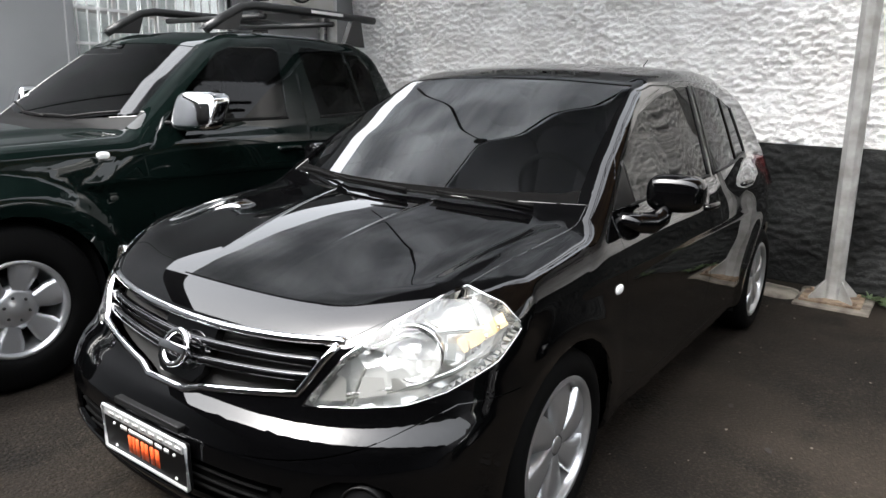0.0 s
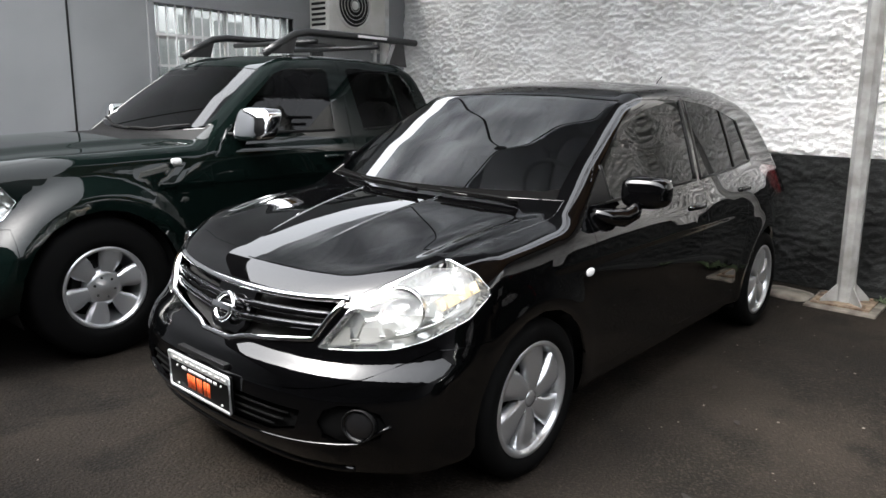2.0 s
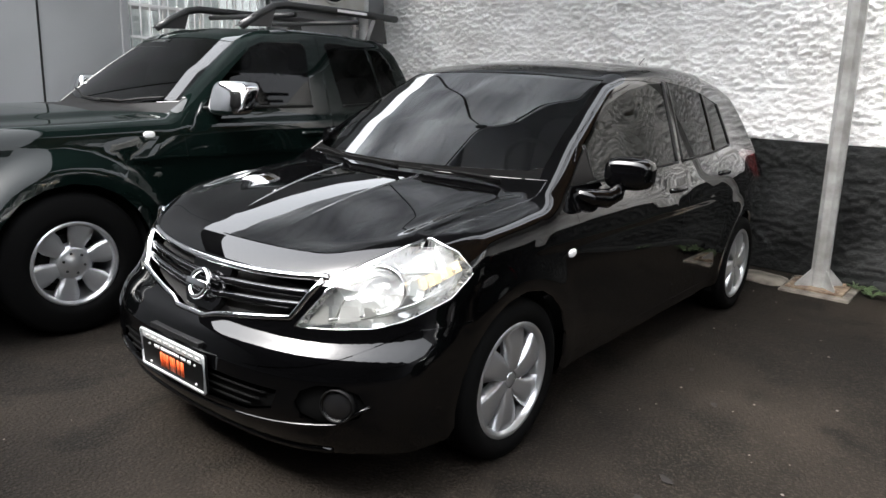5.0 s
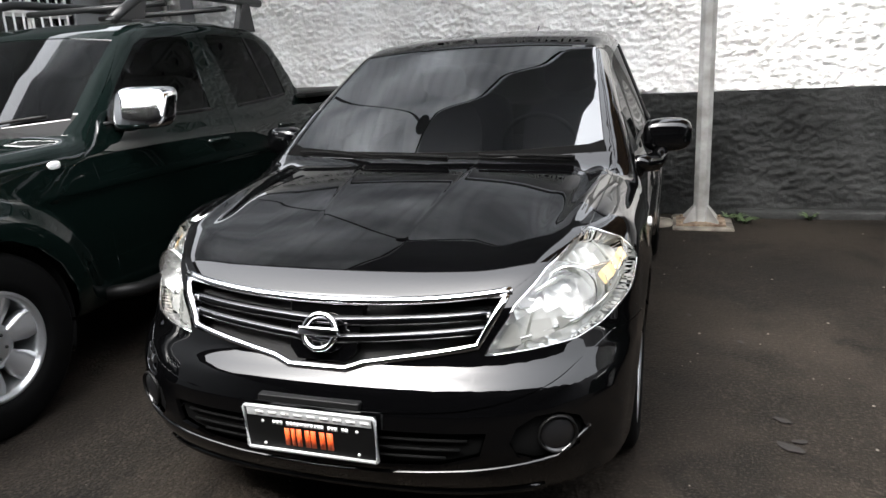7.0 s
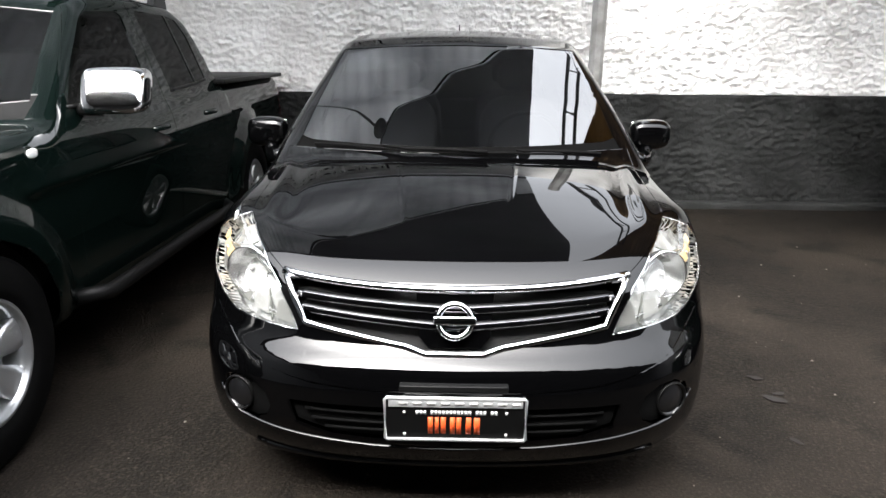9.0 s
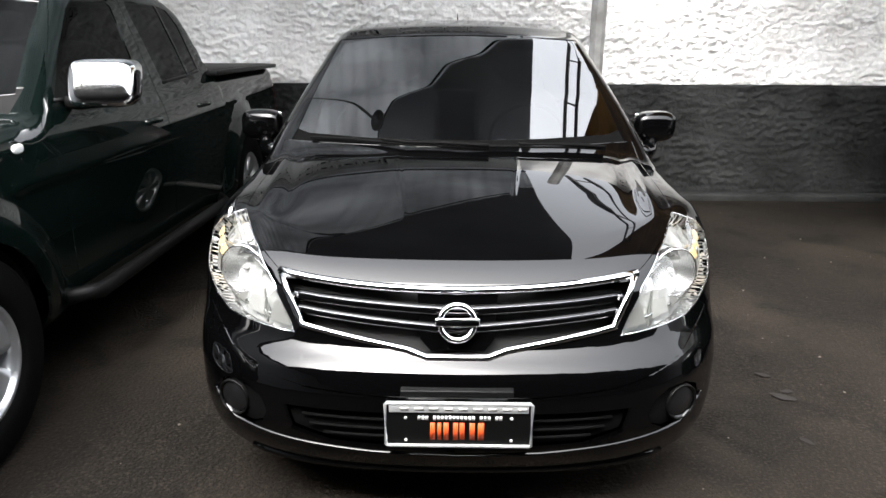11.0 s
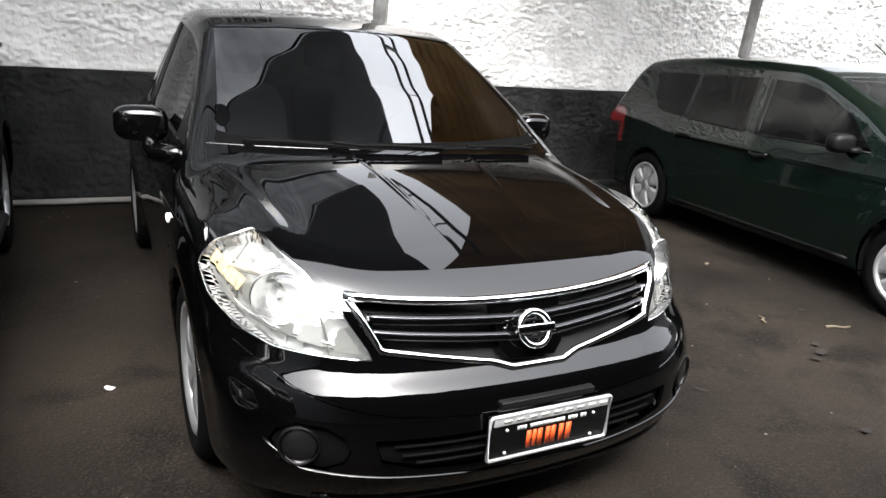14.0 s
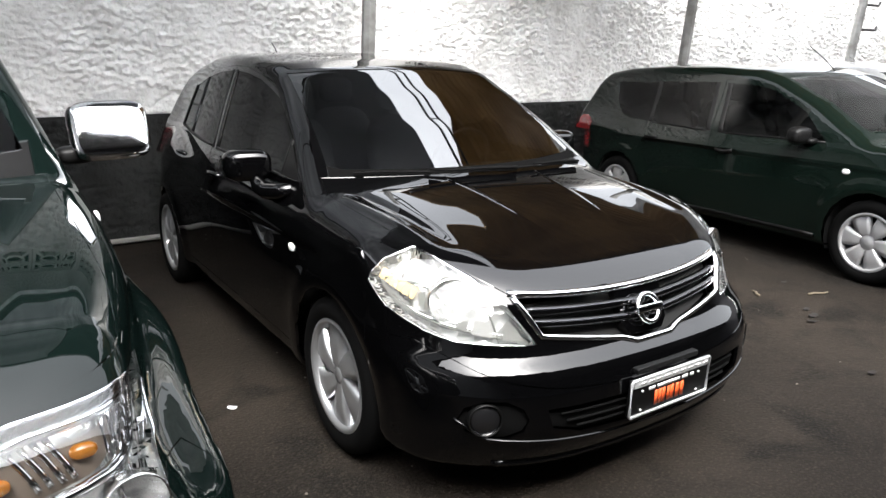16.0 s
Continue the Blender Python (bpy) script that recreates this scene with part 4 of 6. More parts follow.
def scrap(name, cx, cy, l, w, mat, label, category, group, seed):
    """A thin curled scrap with a ragged outline."""
    rng = random.Random(seed)
    bm = bmesh.new()
    n = 11
    ring = []
    for k in range(n):
        a = 2 * math.pi * k / n
        r = rng.uniform(0.72, 1.1)
        ring.append((l * r * math.cos(a) / 2, w * r * math.sin(a) / 2))
    top = [bm.verts.new((u, v, 0.005 + 0.07 * abs(u) * rng.uniform(0.2, 1.0))) for u, v in ring]
    low = [bm.verts.new((v.co.x * 0.97, v.co.y * 0.97, v.co.z - 0.0025)) for v in top]
    ct, cl = bm.verts.new((0, 0, 0.006)), bm.verts.new((0, 0, 0.0035))
    for k in range(n):
        j = (k + 1) % n
        bm.faces.new((ct, top[k], top[j]))
        bm.faces.new((cl, low[j], low[k]))
        bm.faces.new((top[k], low[k], low[j], top[j]))
    ob = part(name, bm, mat, smooth=False)
    ob.matrix_basis = Matrix.Translation((cx, cy, 0)) @ Matrix.Rotation(rng.uniform(0, 3.1), 4, "Z")
    return tagged(ob, label, category, group)


scrap("paper_scrap", -1.08, 0.55, 0.055, 0.030, M_paper, "small torn scrap of white paper on the asphalt", "litter", "", 3)
for k, (cx, cy, l) in enumerate(((1.36, 0.05, 0.10), (1.40, 0.10, 0.06), (1.36, 0.25, 0.07), (1.30, -0.29, 0.06), (2.26, -0.19, 0.10), (2.34, -0.10, 0.08), (2.16, -0.24, 0.07), (2.75, 0.30, 0.06), (1.27, 1.02, 0.06), (1.04, 1.36, 0.05), (1.70, -0.80, 0.07))):
    scrap("dry_leaf", cx, cy, l, 0.5 * l, M_dryleaf, "dark dry leaf lying on the asphalt", "leaf", "dry leaves on the yard floor", 20 + k)

# unseen surroundings added to close the yard, block low sky and darken reflections
opp = part("backdrop_opposite", box(-16, 20, -13.4, -13.0, 0, 5.0), M_backdrop, smooth=False)
tagged(opp, "unseen dull grey backdrop added across the yard", "building", kind="structure")
# two added roofs out of view that cut the sky light on the floor
corrugated("sky_block_front", M_sky_block, -16, 20, -13.0, -3.5, 3.55, "unseen dark roof sheets added to block sky light over the yard", 0.6)
corrugated("sky_block_near", M_sky_block, -16.0, -4.0, -3.5, -0.16, 3.55, "unseen dark roof sheets added to narrow the open sky", 0.6)
tagged(part("wall_right", box(12.4, 12.6, -13.0, 4.2, 0, 3.4), M_backdrop, smooth=False), "unseen dull grey wall added to close the yard", "wall", kind="structure")

# sign board on the far wall
sign = thing("wall_sign", "blue and white sign board on the far wall", "sign")
part("board", box(11.45, 12.36, WALL_Y - 0.075, WALL_Y - 0.05, 1.75, 2.5, 0.004), M_white, sign, smooth=False)
part("blue_panel", box(11.55, 12.35, WALL_Y - 0.080, WALL_Y - 0.076, 2.14, 2.28), M_blue, sign, smooth=False)
part("print_bar", box(11.47, 12.35, WALL_Y - 0.080, WALL_Y - 0.076, 2.07, 2.085), M_blue, sign, smooth=False)
part("print_bar", box(11.47, 12.35, WALL_Y - 0.080, WALL_Y - 0.076, 1.96, 1.97), M_plastic, sign, smooth=False)
part("print_bar", box(11.55, 11.9, WALL_Y - 0.080, WALL_Y - 0.076, 1.84, 1.88), M_plastic, sign, smooth=False)

# ---- black hatchback ----
def hatch_shape():
    hood = curve([(-0.95, 0.56), (-0.80, 0.682), (-0.70, 0.754), (-0.65, 0.784), (-0.6, 0.809), (-0.5, 0.850), (-0.4, 0.883), (-0.3, 0.912), (-0.2, 0.937), (-0.1, 0.959), (0.0, 0.977), (0.1, 0.992), (0.2, 1.004), (0.3, 1.013), (0.6, 1.02), (2.6, 1.04), (3.2, 1.03), (3.45, 0.98)], 0.09)
    nose = curve([(0.1, -0.74), (0.2, -0.80), (0.28, -0.855), (0.36, -0.88), (0.48, -0.875), (0.54, -0.845), (0.58, -0.80), (0.64, -0.765), (0.72, -0.74), (0.8, -0.68), (0.9, -0.55), (1.0, -0.3)], 0.03)
    tail = curve([(0.1, 3.30), (0.3, 3.38), (0.5, 3.42), (0.65, 3.40), (0.75, 3.36), (1.0, 3.33), (1.1, 3.28)], 0.04)
    wide = curve([(-0.9, 0.835), (-0.3, 0.85), (0.3, 0.858), (1.2, 0.852), (2.4, 0.85), (2.75, 0.825), (3.05, 0.765), (3.4, 0.66)], 0.2)
    waist = curve([(0.1, -0.06), (0.25, -0.03), (0.45, -0.012), (0.65, 0.0), (0.78, -0.004), (0.9, -0.022), (1.05, -0.06)], 0.08)
    roof = curve([(-0.3, 0.745), (0.12, 1.008), (0.45, 1.212), (0.7, 1.343), (0.93, 1.452), (1.1, 1.492), (1.5, 1.528), (1.9, 1.535), (2.4, 1.517), (2.9, 1.455), (3.12, 1.40), (3.22, 1.30), (3.45, 0.95)], 0.07)
    rail = curve([(0.9, 0.815), (1.0, 0.785), (1.2, 0.705), (1.43, 0.605), (1.55, 0.545)], 0.06)

    def f(x, y, z):
        ax = np.abs(x)
        flare = 0.016 * np.exp(-((np.hypot(y, z - 0.31) - 0.38) / 0.07) ** 2) + 0.016 * np.exp(-((np.hypot(y - 2.6, z - 0.31) - 0.38) / 0.07) ** 2)
        side = (ax - wide(y) - waist(z) - flare + 0.075 * step(0.80, 1.08, z) * step(1.7, 2.9, y)) * 0.97
        fold = ax - 0.165 - 0.11 * (y + 0.5)
        ridge = 0.0013 * np.exp(-(fold / 0.009) ** 2) * step(-0.55, -0.12, y) * (1 - step(0.4, 0.6, y))
        crest = 0.045 * 0.5 * (fold + np.sqrt(fold ** 2 + 0.010 ** 2)) * step(-0.62, -0.25, y)
        shoulder = ax - 0.640 - 0.10 * (y + 0.35)
        ridge = ridge + (0.008 * np.exp(-(shoulder / 0.028) ** 2) - 0.004 * np.exp(-((shoulder + 0.055) / 0.03) ** 2)) * step(-0.48, -0.25, y) * (1 - step(0.12, 0.40, y))
        top = (z - hood(y + 0.10 * ax ** 2 + 0.9 * np.maximum(ax - 0.38, 0) ** 2 * (1 - step(-0.3, 0.1, y))) + 0.052 * ax ** 2 + 0.35 * np.maximum(ax - 0.50, 0) ** 2 + crest - ridge - 0.012) * 0.93
        front = (nose(z) + 0.15 * ax ** 2 + 0.62 * ax ** 5 - y) * 0.8
        back = (y - tail(z) + 0.22 * ax ** 2.5) * 0.95
        low = smax(smax(top, side, 0.07), smax(front, back, 0.05), 0.05)
        low = smax(low, 0.19 + 0.03 * step(-0.6, 0.2, y) - z, 0.04)
        yy = y - 0.22 * ax ** 2 * (1 - step(0.6, 2.4, y)) + 0.12 * ax ** 2 * step(2.6, 3.2, y)
        lid = (z - roof(yy) + 0.085 * ax ** 2) * 0.88
        cheek = (ax - rail(z) - 0.03 * step(0.9, 1.4, y) + 0.165 * step(1.5, 3.2, y)) * 0.93
        cabin = smax(smax(lid, cheek, 0.06), 0.8 - z, 0.02)
        return smin(low, cabin, 0.025)
    return f


def hatch_car(name, label, paint, at, cell, plate=True, group=""):
    car = thing(name, label, "car", at, group)
    sh = Shell(hatch_shape(), (-0.97, -1.0, 0.1), (0.97, 3.6, 1.62), cell)
    for s in (-1, 1):
        def flank(c, n, s=s):
            return c.x * s > 0.3 and n.x * s > 0.25
        for k, (cy, cz, r) in enumerate(((0.0, 0.31, 0.352), (2.6, 0.31, 0.352))):
            sh.cut("arch", round_poly(cy, cz, r), SIDE, lambda c, n, s=s: c.x * s > 0.55 and (n.x * s > 0.1 or n.z < -0.3))
        sh.cut("door_window_front", [(0.40, 1.0), (0.62, 1.165), (0.90, 1.31), (1.18, 1.388), (1.40, 1.42), (1.55, 1.425), (1.465, 1.035), (0.55, 1.0)], SIDE, flank)
        sh.cut("door_window_rear", [(1.535, 1.04), (1.64, 1.428), (1.95, 1.414), (2.25, 1.380), (2.19, 1.05)], SIDE, flank)
        sh.cut("quarter_window", [(2.25, 1.052), (2.31, 1.372), (2.61, 1.322), (2.67, 1.062)], SIDE, flank)
        diag = ((s * R2, R2, 0), (0, 0, 1))
        sh.cut("headlamp", [(-0.188, 0.612), (0.069, 0.628), (0.171, 0.652), (0.312, 0.712), (0.387, 0.778), (0.38, 0.80), (0.335, 0.85), (0.25, 0.886), (0.215, 0.884), (0.035, 0.812), (-0.085, 0.734)],
               diag, lambda c, n, s=s: c.x * s > 0.3 and c.y < -0.15)
        sh.cut("fog_recess", [(s * a, b) for a, b in [(0.640 + 0.092 * math.cos(k * math.pi / 5), 0.398 + 0.070 * math.sin(k * math.pi / 5)) for k in range(10)]], FRONT, lambda c, n, s=s: c.y < -0.3 and c.x * s > 0 and n.y < -0.1)
        sh.cut("tail_lamp", [(2.93, 0.90), (2.87, 1.00), (3.02, 1.025), (3.26, 1.00), (3.34, 0.76), (3.10, 0.78)], SIDE, lambda c, n, s=s: c.x * s > 0.3 and n.x * s > 0.1)
    sh.cut("grille", both([(0.0, 0.578), (0.10, 0.58), (0.447, 0.632), (0.512, 0.752)]), FRONT, lambda c, n: c.y < -0.3)
    sh.cut("intake", both([(0.0, 0.305), (0.36, 0.325), (0.47, 0.36), (0.49, 0.43), (0.0, 0.432)]), FRONT, lambda c, n: c.y < -0.3 and n.y < -0.2)
    sh.cut("windscreen", both([(0.0, 1.045), (0.35, 1.047), (0.62, 1.053), (0.672, 1.065), (0.575, 1.422), (0.3, 1.440), (0.0, 1.445)]), FRONT, lambda c, n: c.y < 1.3 and n.z > 0.2 and n.y < -0.1)
    sh.cut("rear_window", both([(0.0, 1.03), (0.5, 1.03), (0.46, 1.33), (0.0, 1.36)]), FRONT, lambda c, n: c.y > 2.8 and n.y > 0.2)
    sh.cut("cowl", both([(0.0, 1.024), (0.69, 1.024), (0.672, 1.066), (0.0, 1.066)]), FRONT, lambda c, n: -0.2 < c.y < 0.6 and n.z > 0.3)
    hood_line = both([(0.0, 0.750), (0.3, 0.752), (0.525, 0.768), (0.615, 0.828), (0.70, 0.888), (0.728, 0.97), (0.72, 1.022), (0.0, 1.022)])
    sh.cut("hood", hood_line, FRONT, lambda c, n: c.y < 0.35 and n.z > 0.2)
    for s in (-1, 1):
        def flank(c, n, s=s):
            return c.x * s > 0.3 and n.x * s > 0.2
        sh.cut("door_front", [(0.46, 0.30), (0.385, 0.985), (0.60, 1.185), (0.9, 1.335), (1.2, 1.415), (1.42, 1.448), (1.59, 1.452), (1.47, 0.30)], SIDE, flank)
        sh.cut("door_rear", [(1.475, 0.30), (1.595, 1.452), (1.95, 1.438), (2.275, 1.402), (2.24, 1.0), (2.20, 0.72), (2.10, 0.30)], SIDE, flank)
    sh.cut("bumper", [(-1.0, 0.1), (-1.0, 0.622), (-0.50, 0.622), (-0.30, 0.70), (-0.30, 0.1)], SIDE, lambda c, n: c.y < -0.25)
    sh.piece("body", paint, car, "body_shell")
    # the hood has a finer skin, closest along its two folds
    xs = sorted({round(0.76 * k / 44, 4) for k in range(45)} | {round(0.12 + 0.0045 * k, 4) for k in range(36)}) if cell < 0.03 else [0.76 * k / 30 for k in range(31)]
    xs = np.array([-v for v in xs[:0:-1]] + xs)
    ys = np.linspace(-0.80, 0.34, 96 if cell < 0.03 else 40)
    gx, gy = np.meshgrid(xs, ys)
    gx, gy = gx.ravel(), gy.ravel()
    gz = np.full(gx.shape, 1.1)
    for _ in range(60):
        gz = gz - np.clip(sh.f(gx, gy, gz), -0.02, 0.02) * 0.9
    gp = np.stack([gx, gy, gz], -1)
    gn = slope(sh.f, gp, 0.001)
    gn /= np.linalg.norm(gn, axis=1, keepdims=True)
    k = (np.arange(len(ys) - 1)[:, None] * len(xs) + np.arange(len(xs) - 1)[None, :]).ravel()
    top_skin = Shell(sh.f, given=(gp, gn, np.stack([k, k + 1, k + len(xs) + 1, k + len(xs)], -1)))
    top_skin.cut("hood", hood_line, FRONT, lambda c, n: c.y < 0.35 and n.z > 0.2)
    top_skin.piece("hood", paint, car)
    sh.piece("bumper", paint, car, "front_bumper")
    sh.piece("cowl", M_cowl, car, "cowl_panel", "black plastic cowl below the windscreen", lip=0.0, gap=0.0, offset=-0.004)
    sh.piece("windscreen", M_screen, car, label="tinted windscreen full of reflections", lip=0.0, gap=0.0, offset=-0.003).visible_shadow = False
    sh.piece("rear_window", M_glass, car, lip=0.0, gap=0.0, offset=-0.003)
    sh.piece("grille", M_dark, car, "grille_backing", "dark recess behind the grille bars", lip=0.0, gap=0.0, offset=-0.055)
    sh.piece("intake", M_rubber, car, "lower_intake", "matt black lower air intake", lip=0.0, gap=0.0, offset=-0.022)
    for s in (-1, 1):
        pick = lambda c, s=s: c.x * s > 0
        for window, gl in (("door_window_front", M_glass), ("door_window_rear", M_glass), ("quarter_window", M_glass)):
            sh.piece(window, gl, car, lip=0.006, gap=0.0, offset=-0.004, flip=pick).visible_shadow = False
        sh.piece("door_front", paint, car, flip=pick)
        sh.piece("door_rear", paint, car, flip=pick)
        sh.piece("tail_lamp", M_red, car, label="red tail lamp", flip=pick)
        sh.piece("fog_recess", M_rubber, car, "fog_lamp_bezel", "black plastic fog lamp bezel", lip=0.0, gap=0.0, offset=-0.018, flip=pick)
        # head lamp
        lamp = sh.piece("headlamp", M_lampwhite, car, "headlamp", "clear headlamp with bright chrome reflectors", lip=-0.05, gap=0.0, offset=-0.055, flip=pick)
        sh.piece("headlamp", M_lens, lamp, "lens", lip=0.0, gap=0.002, flip=pick).visible_shadow = False
        rim = [(-0.188, 0.612), (0.069, 0.628), (0.171, 0.652), (0.312, 0.712), (0.387, 0.778), (0.38, 0.80), (0.335, 0.85), (0.25, 0.886), (0.215, 0.884), (0.035, 0.812), (-0.085, 0.734), (-0.188, 0.612)]
        edge = [sh.onto((s * (u * R2 + 1.1), u * R2 - 1.1, z), (-s, 1, 0), 2.5) for u, z in lerp_path(rim, 5)]
        ins = [p - 0.004 * sh.normal(p) for p in edge if sh.f(*[np.array([c]) for c in p])[0] < 0.01]
        part("lens_rim", tube(ins, 0.0035, 6), M_chrome, lamp)
        for cx, cy, cz, r, way in ((0.668, -0.535, 0.738, 0.072, (0.30, -0.95, 0.05)),):
            bm = spun([(-0.055, 0.012), (-0.05, 0.3 * r), (-0.035, 0.6 * r), (-0.012, 0.85 * r), (0.004, r), (0.008, r * 1.05), (0.0, r * 1.08), (-0.03, r * 1.02)], "z", 36)
            m = Vector((s * way[0], way[1], way[2])).to_track_quat("Z", "Y").to_matrix().to_4x4()
            base = sh.onto((s * cx - s * way[0] * -0.6, cy + way[1] * 0.6, cz + way[2] * 0.6), (-s * way[0], -way[1], -way[2]), 1.2)
            bm.transform(Matrix.Translation(base - 0.036 * Vector((s * way[0], way[1], way[2]))) @ m)
            part("reflector", bm, M_reflector, lamp, "chrome reflector bowl")
            bm = spun([(-0.05, 0.0), (-0.048, 0.007), (-0.012, 0.008), (-0.008, 0.0)], "z", 12)
            bm.transform(Matrix.Translation(base - 0.036 * Vector((s * way[0], way[1], way[2]))) @ m)
            part("bulb", bm, M_steel, lamp)
        pts = [(0.205, 0.778), (0.340, 0.832), (0.358, 0.797), (0.225, 0.745)]
        bm = bmesh.new()
        quad = []
        for i in range(7):
            row = []
            for j in range(4):
                a, b = i / 6, j / 3
                u = (pts[0][0] * (1 - a) + pts[1][0] * a) * (1 - b) + (pts[3][0] * (1 - a) + pts[2][0] * a) * b
                z = (pts[0][1] * (1 - a) + pts[1][1] * a) * (1 - b) + (pts[3][1] * (1 - a) + pts[2][1] * a) * b
                p = sh.onto((s * (u * R2 + 1.1), u * R2 - 1.1, z), (-s, 1, 0), 2.5)
                row.append(bm.verts.new(p - (0.022 + 0.006 * (i % 2)) * sh.normal(p)))
            quad.append(row)
        for a, b in zip(quad, quad[1:]):
            for j in range(3):
                bm.faces.new((a[j], a[j + 1], b[j + 1], b[j]))
        part("turn_signal", bm, M_amber, lamp, "pale turn signal reflector behind the clear lens", smooth=False)

        def inside(u, z, deep, s=s):
            p = sh.onto((s * (u * R2 + 1.1), u * R2 - 1.1, z), (-s, 1, 0), 2.5)
            return p - deep * sh.normal(p)
        # dark tubes just below the bright ones paint the shade along the ribs
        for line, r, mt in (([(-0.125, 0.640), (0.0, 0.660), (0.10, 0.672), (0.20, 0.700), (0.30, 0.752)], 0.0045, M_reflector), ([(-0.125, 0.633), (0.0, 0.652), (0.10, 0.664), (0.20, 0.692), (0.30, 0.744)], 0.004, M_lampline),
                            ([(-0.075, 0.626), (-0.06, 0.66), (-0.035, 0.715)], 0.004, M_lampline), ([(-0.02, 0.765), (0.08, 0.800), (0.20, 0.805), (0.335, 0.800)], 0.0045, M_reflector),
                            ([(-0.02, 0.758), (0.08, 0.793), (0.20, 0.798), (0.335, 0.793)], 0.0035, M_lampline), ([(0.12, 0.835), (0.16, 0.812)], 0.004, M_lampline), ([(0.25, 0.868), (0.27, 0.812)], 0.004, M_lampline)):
            part("rib_and_shade", tube([inside(u, z, 0.03) for u, z in lerp_path(line, 5)], r, 6), mt, lamp)
        def facet(corners, deep, mat, n=4):
            bm = bmesh.new()
            (ua, za), (ub, zb), (uc, zc), (ud, zd) = corners
            rows = []
            for i in range(n + 1):
                a = i / n
                rows.append([bm.verts.new(inside((ua + (ub - ua) * a) * (1 - b) + (ud + (uc - ud) * a) * b, (za + (zb - za) * a) * (1 - b) + (zd + (zc - zd) * a) * b, deep)) for b in (0, 0.5, 1)])
            for p, q in zip(rows, rows[1:]):
                for j in range(2):
                    bm.faces.new((p[j], p[j + 1], q[j + 1], q[j]))
            part("reflector_patch", bm, mat, lamp)
        # grey and dark patches laid over the reflector
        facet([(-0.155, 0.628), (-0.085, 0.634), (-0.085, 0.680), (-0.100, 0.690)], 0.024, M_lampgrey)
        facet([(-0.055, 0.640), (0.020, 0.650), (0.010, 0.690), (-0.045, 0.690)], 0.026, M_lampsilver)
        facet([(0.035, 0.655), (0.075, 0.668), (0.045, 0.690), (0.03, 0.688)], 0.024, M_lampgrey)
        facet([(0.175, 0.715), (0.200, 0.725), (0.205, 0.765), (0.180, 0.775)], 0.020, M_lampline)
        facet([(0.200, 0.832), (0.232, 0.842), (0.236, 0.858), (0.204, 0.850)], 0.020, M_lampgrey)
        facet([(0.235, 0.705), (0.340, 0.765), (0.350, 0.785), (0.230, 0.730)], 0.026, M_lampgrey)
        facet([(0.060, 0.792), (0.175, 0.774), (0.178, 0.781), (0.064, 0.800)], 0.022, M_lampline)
        # every other flute is dark, painting the shade between them
        for k in range(6):
            u = 0.235 + 0.018 * k
            part("flute_and_shade", tube([inside(u, 0.722 + 0.09 * k / 6, 0.034), inside(u + 0.004, 0.755 + 0.05 * k / 6, 0.03), inside(u + 0.006, 0.785 + 0.012 * k / 6, 0.034)], 0.0055, 6), M_reflector if k % 2 else M_lampline, lamp)
        # fog lamp
        base = sh.onto((s * 0.665, -1.3, 0.400), (0, 1, 0))
        bm = spun([(-0.03, 0.056), (-0.002, 0.056), (0.002, 0.052), (-0.004, 0.050)], "y", 32)
        bm.transform(Matrix.Translation(base) @ Matrix.Rotation(s * 0.45, 4, "Z") @ Matrix.Scale(-1, 4, (0, 1, 0)))
        fog = part("fog_lamp", bm, M_plastic, car, "round fog lamp in the bumper")
        bm = spun([(-0.012, 0.053), (-0.004, 0.04), (0.0, 0.02), (0.002, 0.0)], "y", 32)
        bm.transform(Matrix.Translation(base) @ Matrix.Rotation(s * 0.45, 4, "Z") @ Matrix.Scale(-1, 4, (0, 1, 0)))
        part("lens", bm, M_fogglass, fog)
        bm = spun([(-0.028, 0.0), (-0.02, 0.03), (-0.004, 0.05)], "y", 32)
        bm.transform(Matrix.Translation(base) @ Matrix.Rotation(s * 0.45, 4, "Z") @ Matrix.Scale(-1, 4, (0, 1, 0)))
        part("reflector", bm, M_fog, fog)
        # mirror
        bm = pebble(s * 0.905, 0.665, 1.045, 0.098, 0.062, 0.068, 3.2)
        for v in bm.verts:
            v.co.y += 0.35 * abs(v.co.x - s * 0.83) ** 1.3
        mir = part("door_mirror", bm, paint, car, "glossy door mirror")
        part("mirror_glass", box(s * 0.905 - 0.075, s * 0.905 + 0.075, 0.742, 0.752, 0.995, 1.095, 0.004), M_chrome, mir)
        foot = [(s * 0.79, 0.45, 0.962), (s * 0.825, 0.52, 0.948), (s * 0.855, 0.585, 0.942), (s * 0.875, 0.63, 0.960), (s * 0.885, 0.65, 1.01)]
        part("mirror_foot", tube(foot, lambda t: 0.026 + 0.014 * math.sin(math.pi * t), 14), paint, mir)
        sail = [(0.405, 1.002), (0.60, 1.005), (0.60, 1.14)]
        pts, nor = on_side(sh, sail, s)
        bm = bmesh.new()
        top = [bm.verts.new(p + 0.004 * n) for p, n in zip(pts, nor)]
        low = [bm.verts.new(p - 0.01 * n) for p, n in zip(pts, nor)]
        bm.faces.new(top if s > 0 else top[::-1])
        for k in range(3):
            bm.faces.new((top[k], low[k], low[(k + 1) % 3], top[(k + 1) % 3]))
        part("mirror_sail", bm, M_plastic, mir, smooth=False)
        # handles, side lamp, window trims
        for y0, y1, z in ((1.32, 1.50, 0.905), (2.14, 2.31, 0.93)):
            pts, nor = on_side(sh, [(y0 + (y1 - y0) * k / 8, z - 0.003 * (k / 8)) for k in range(9)], s)
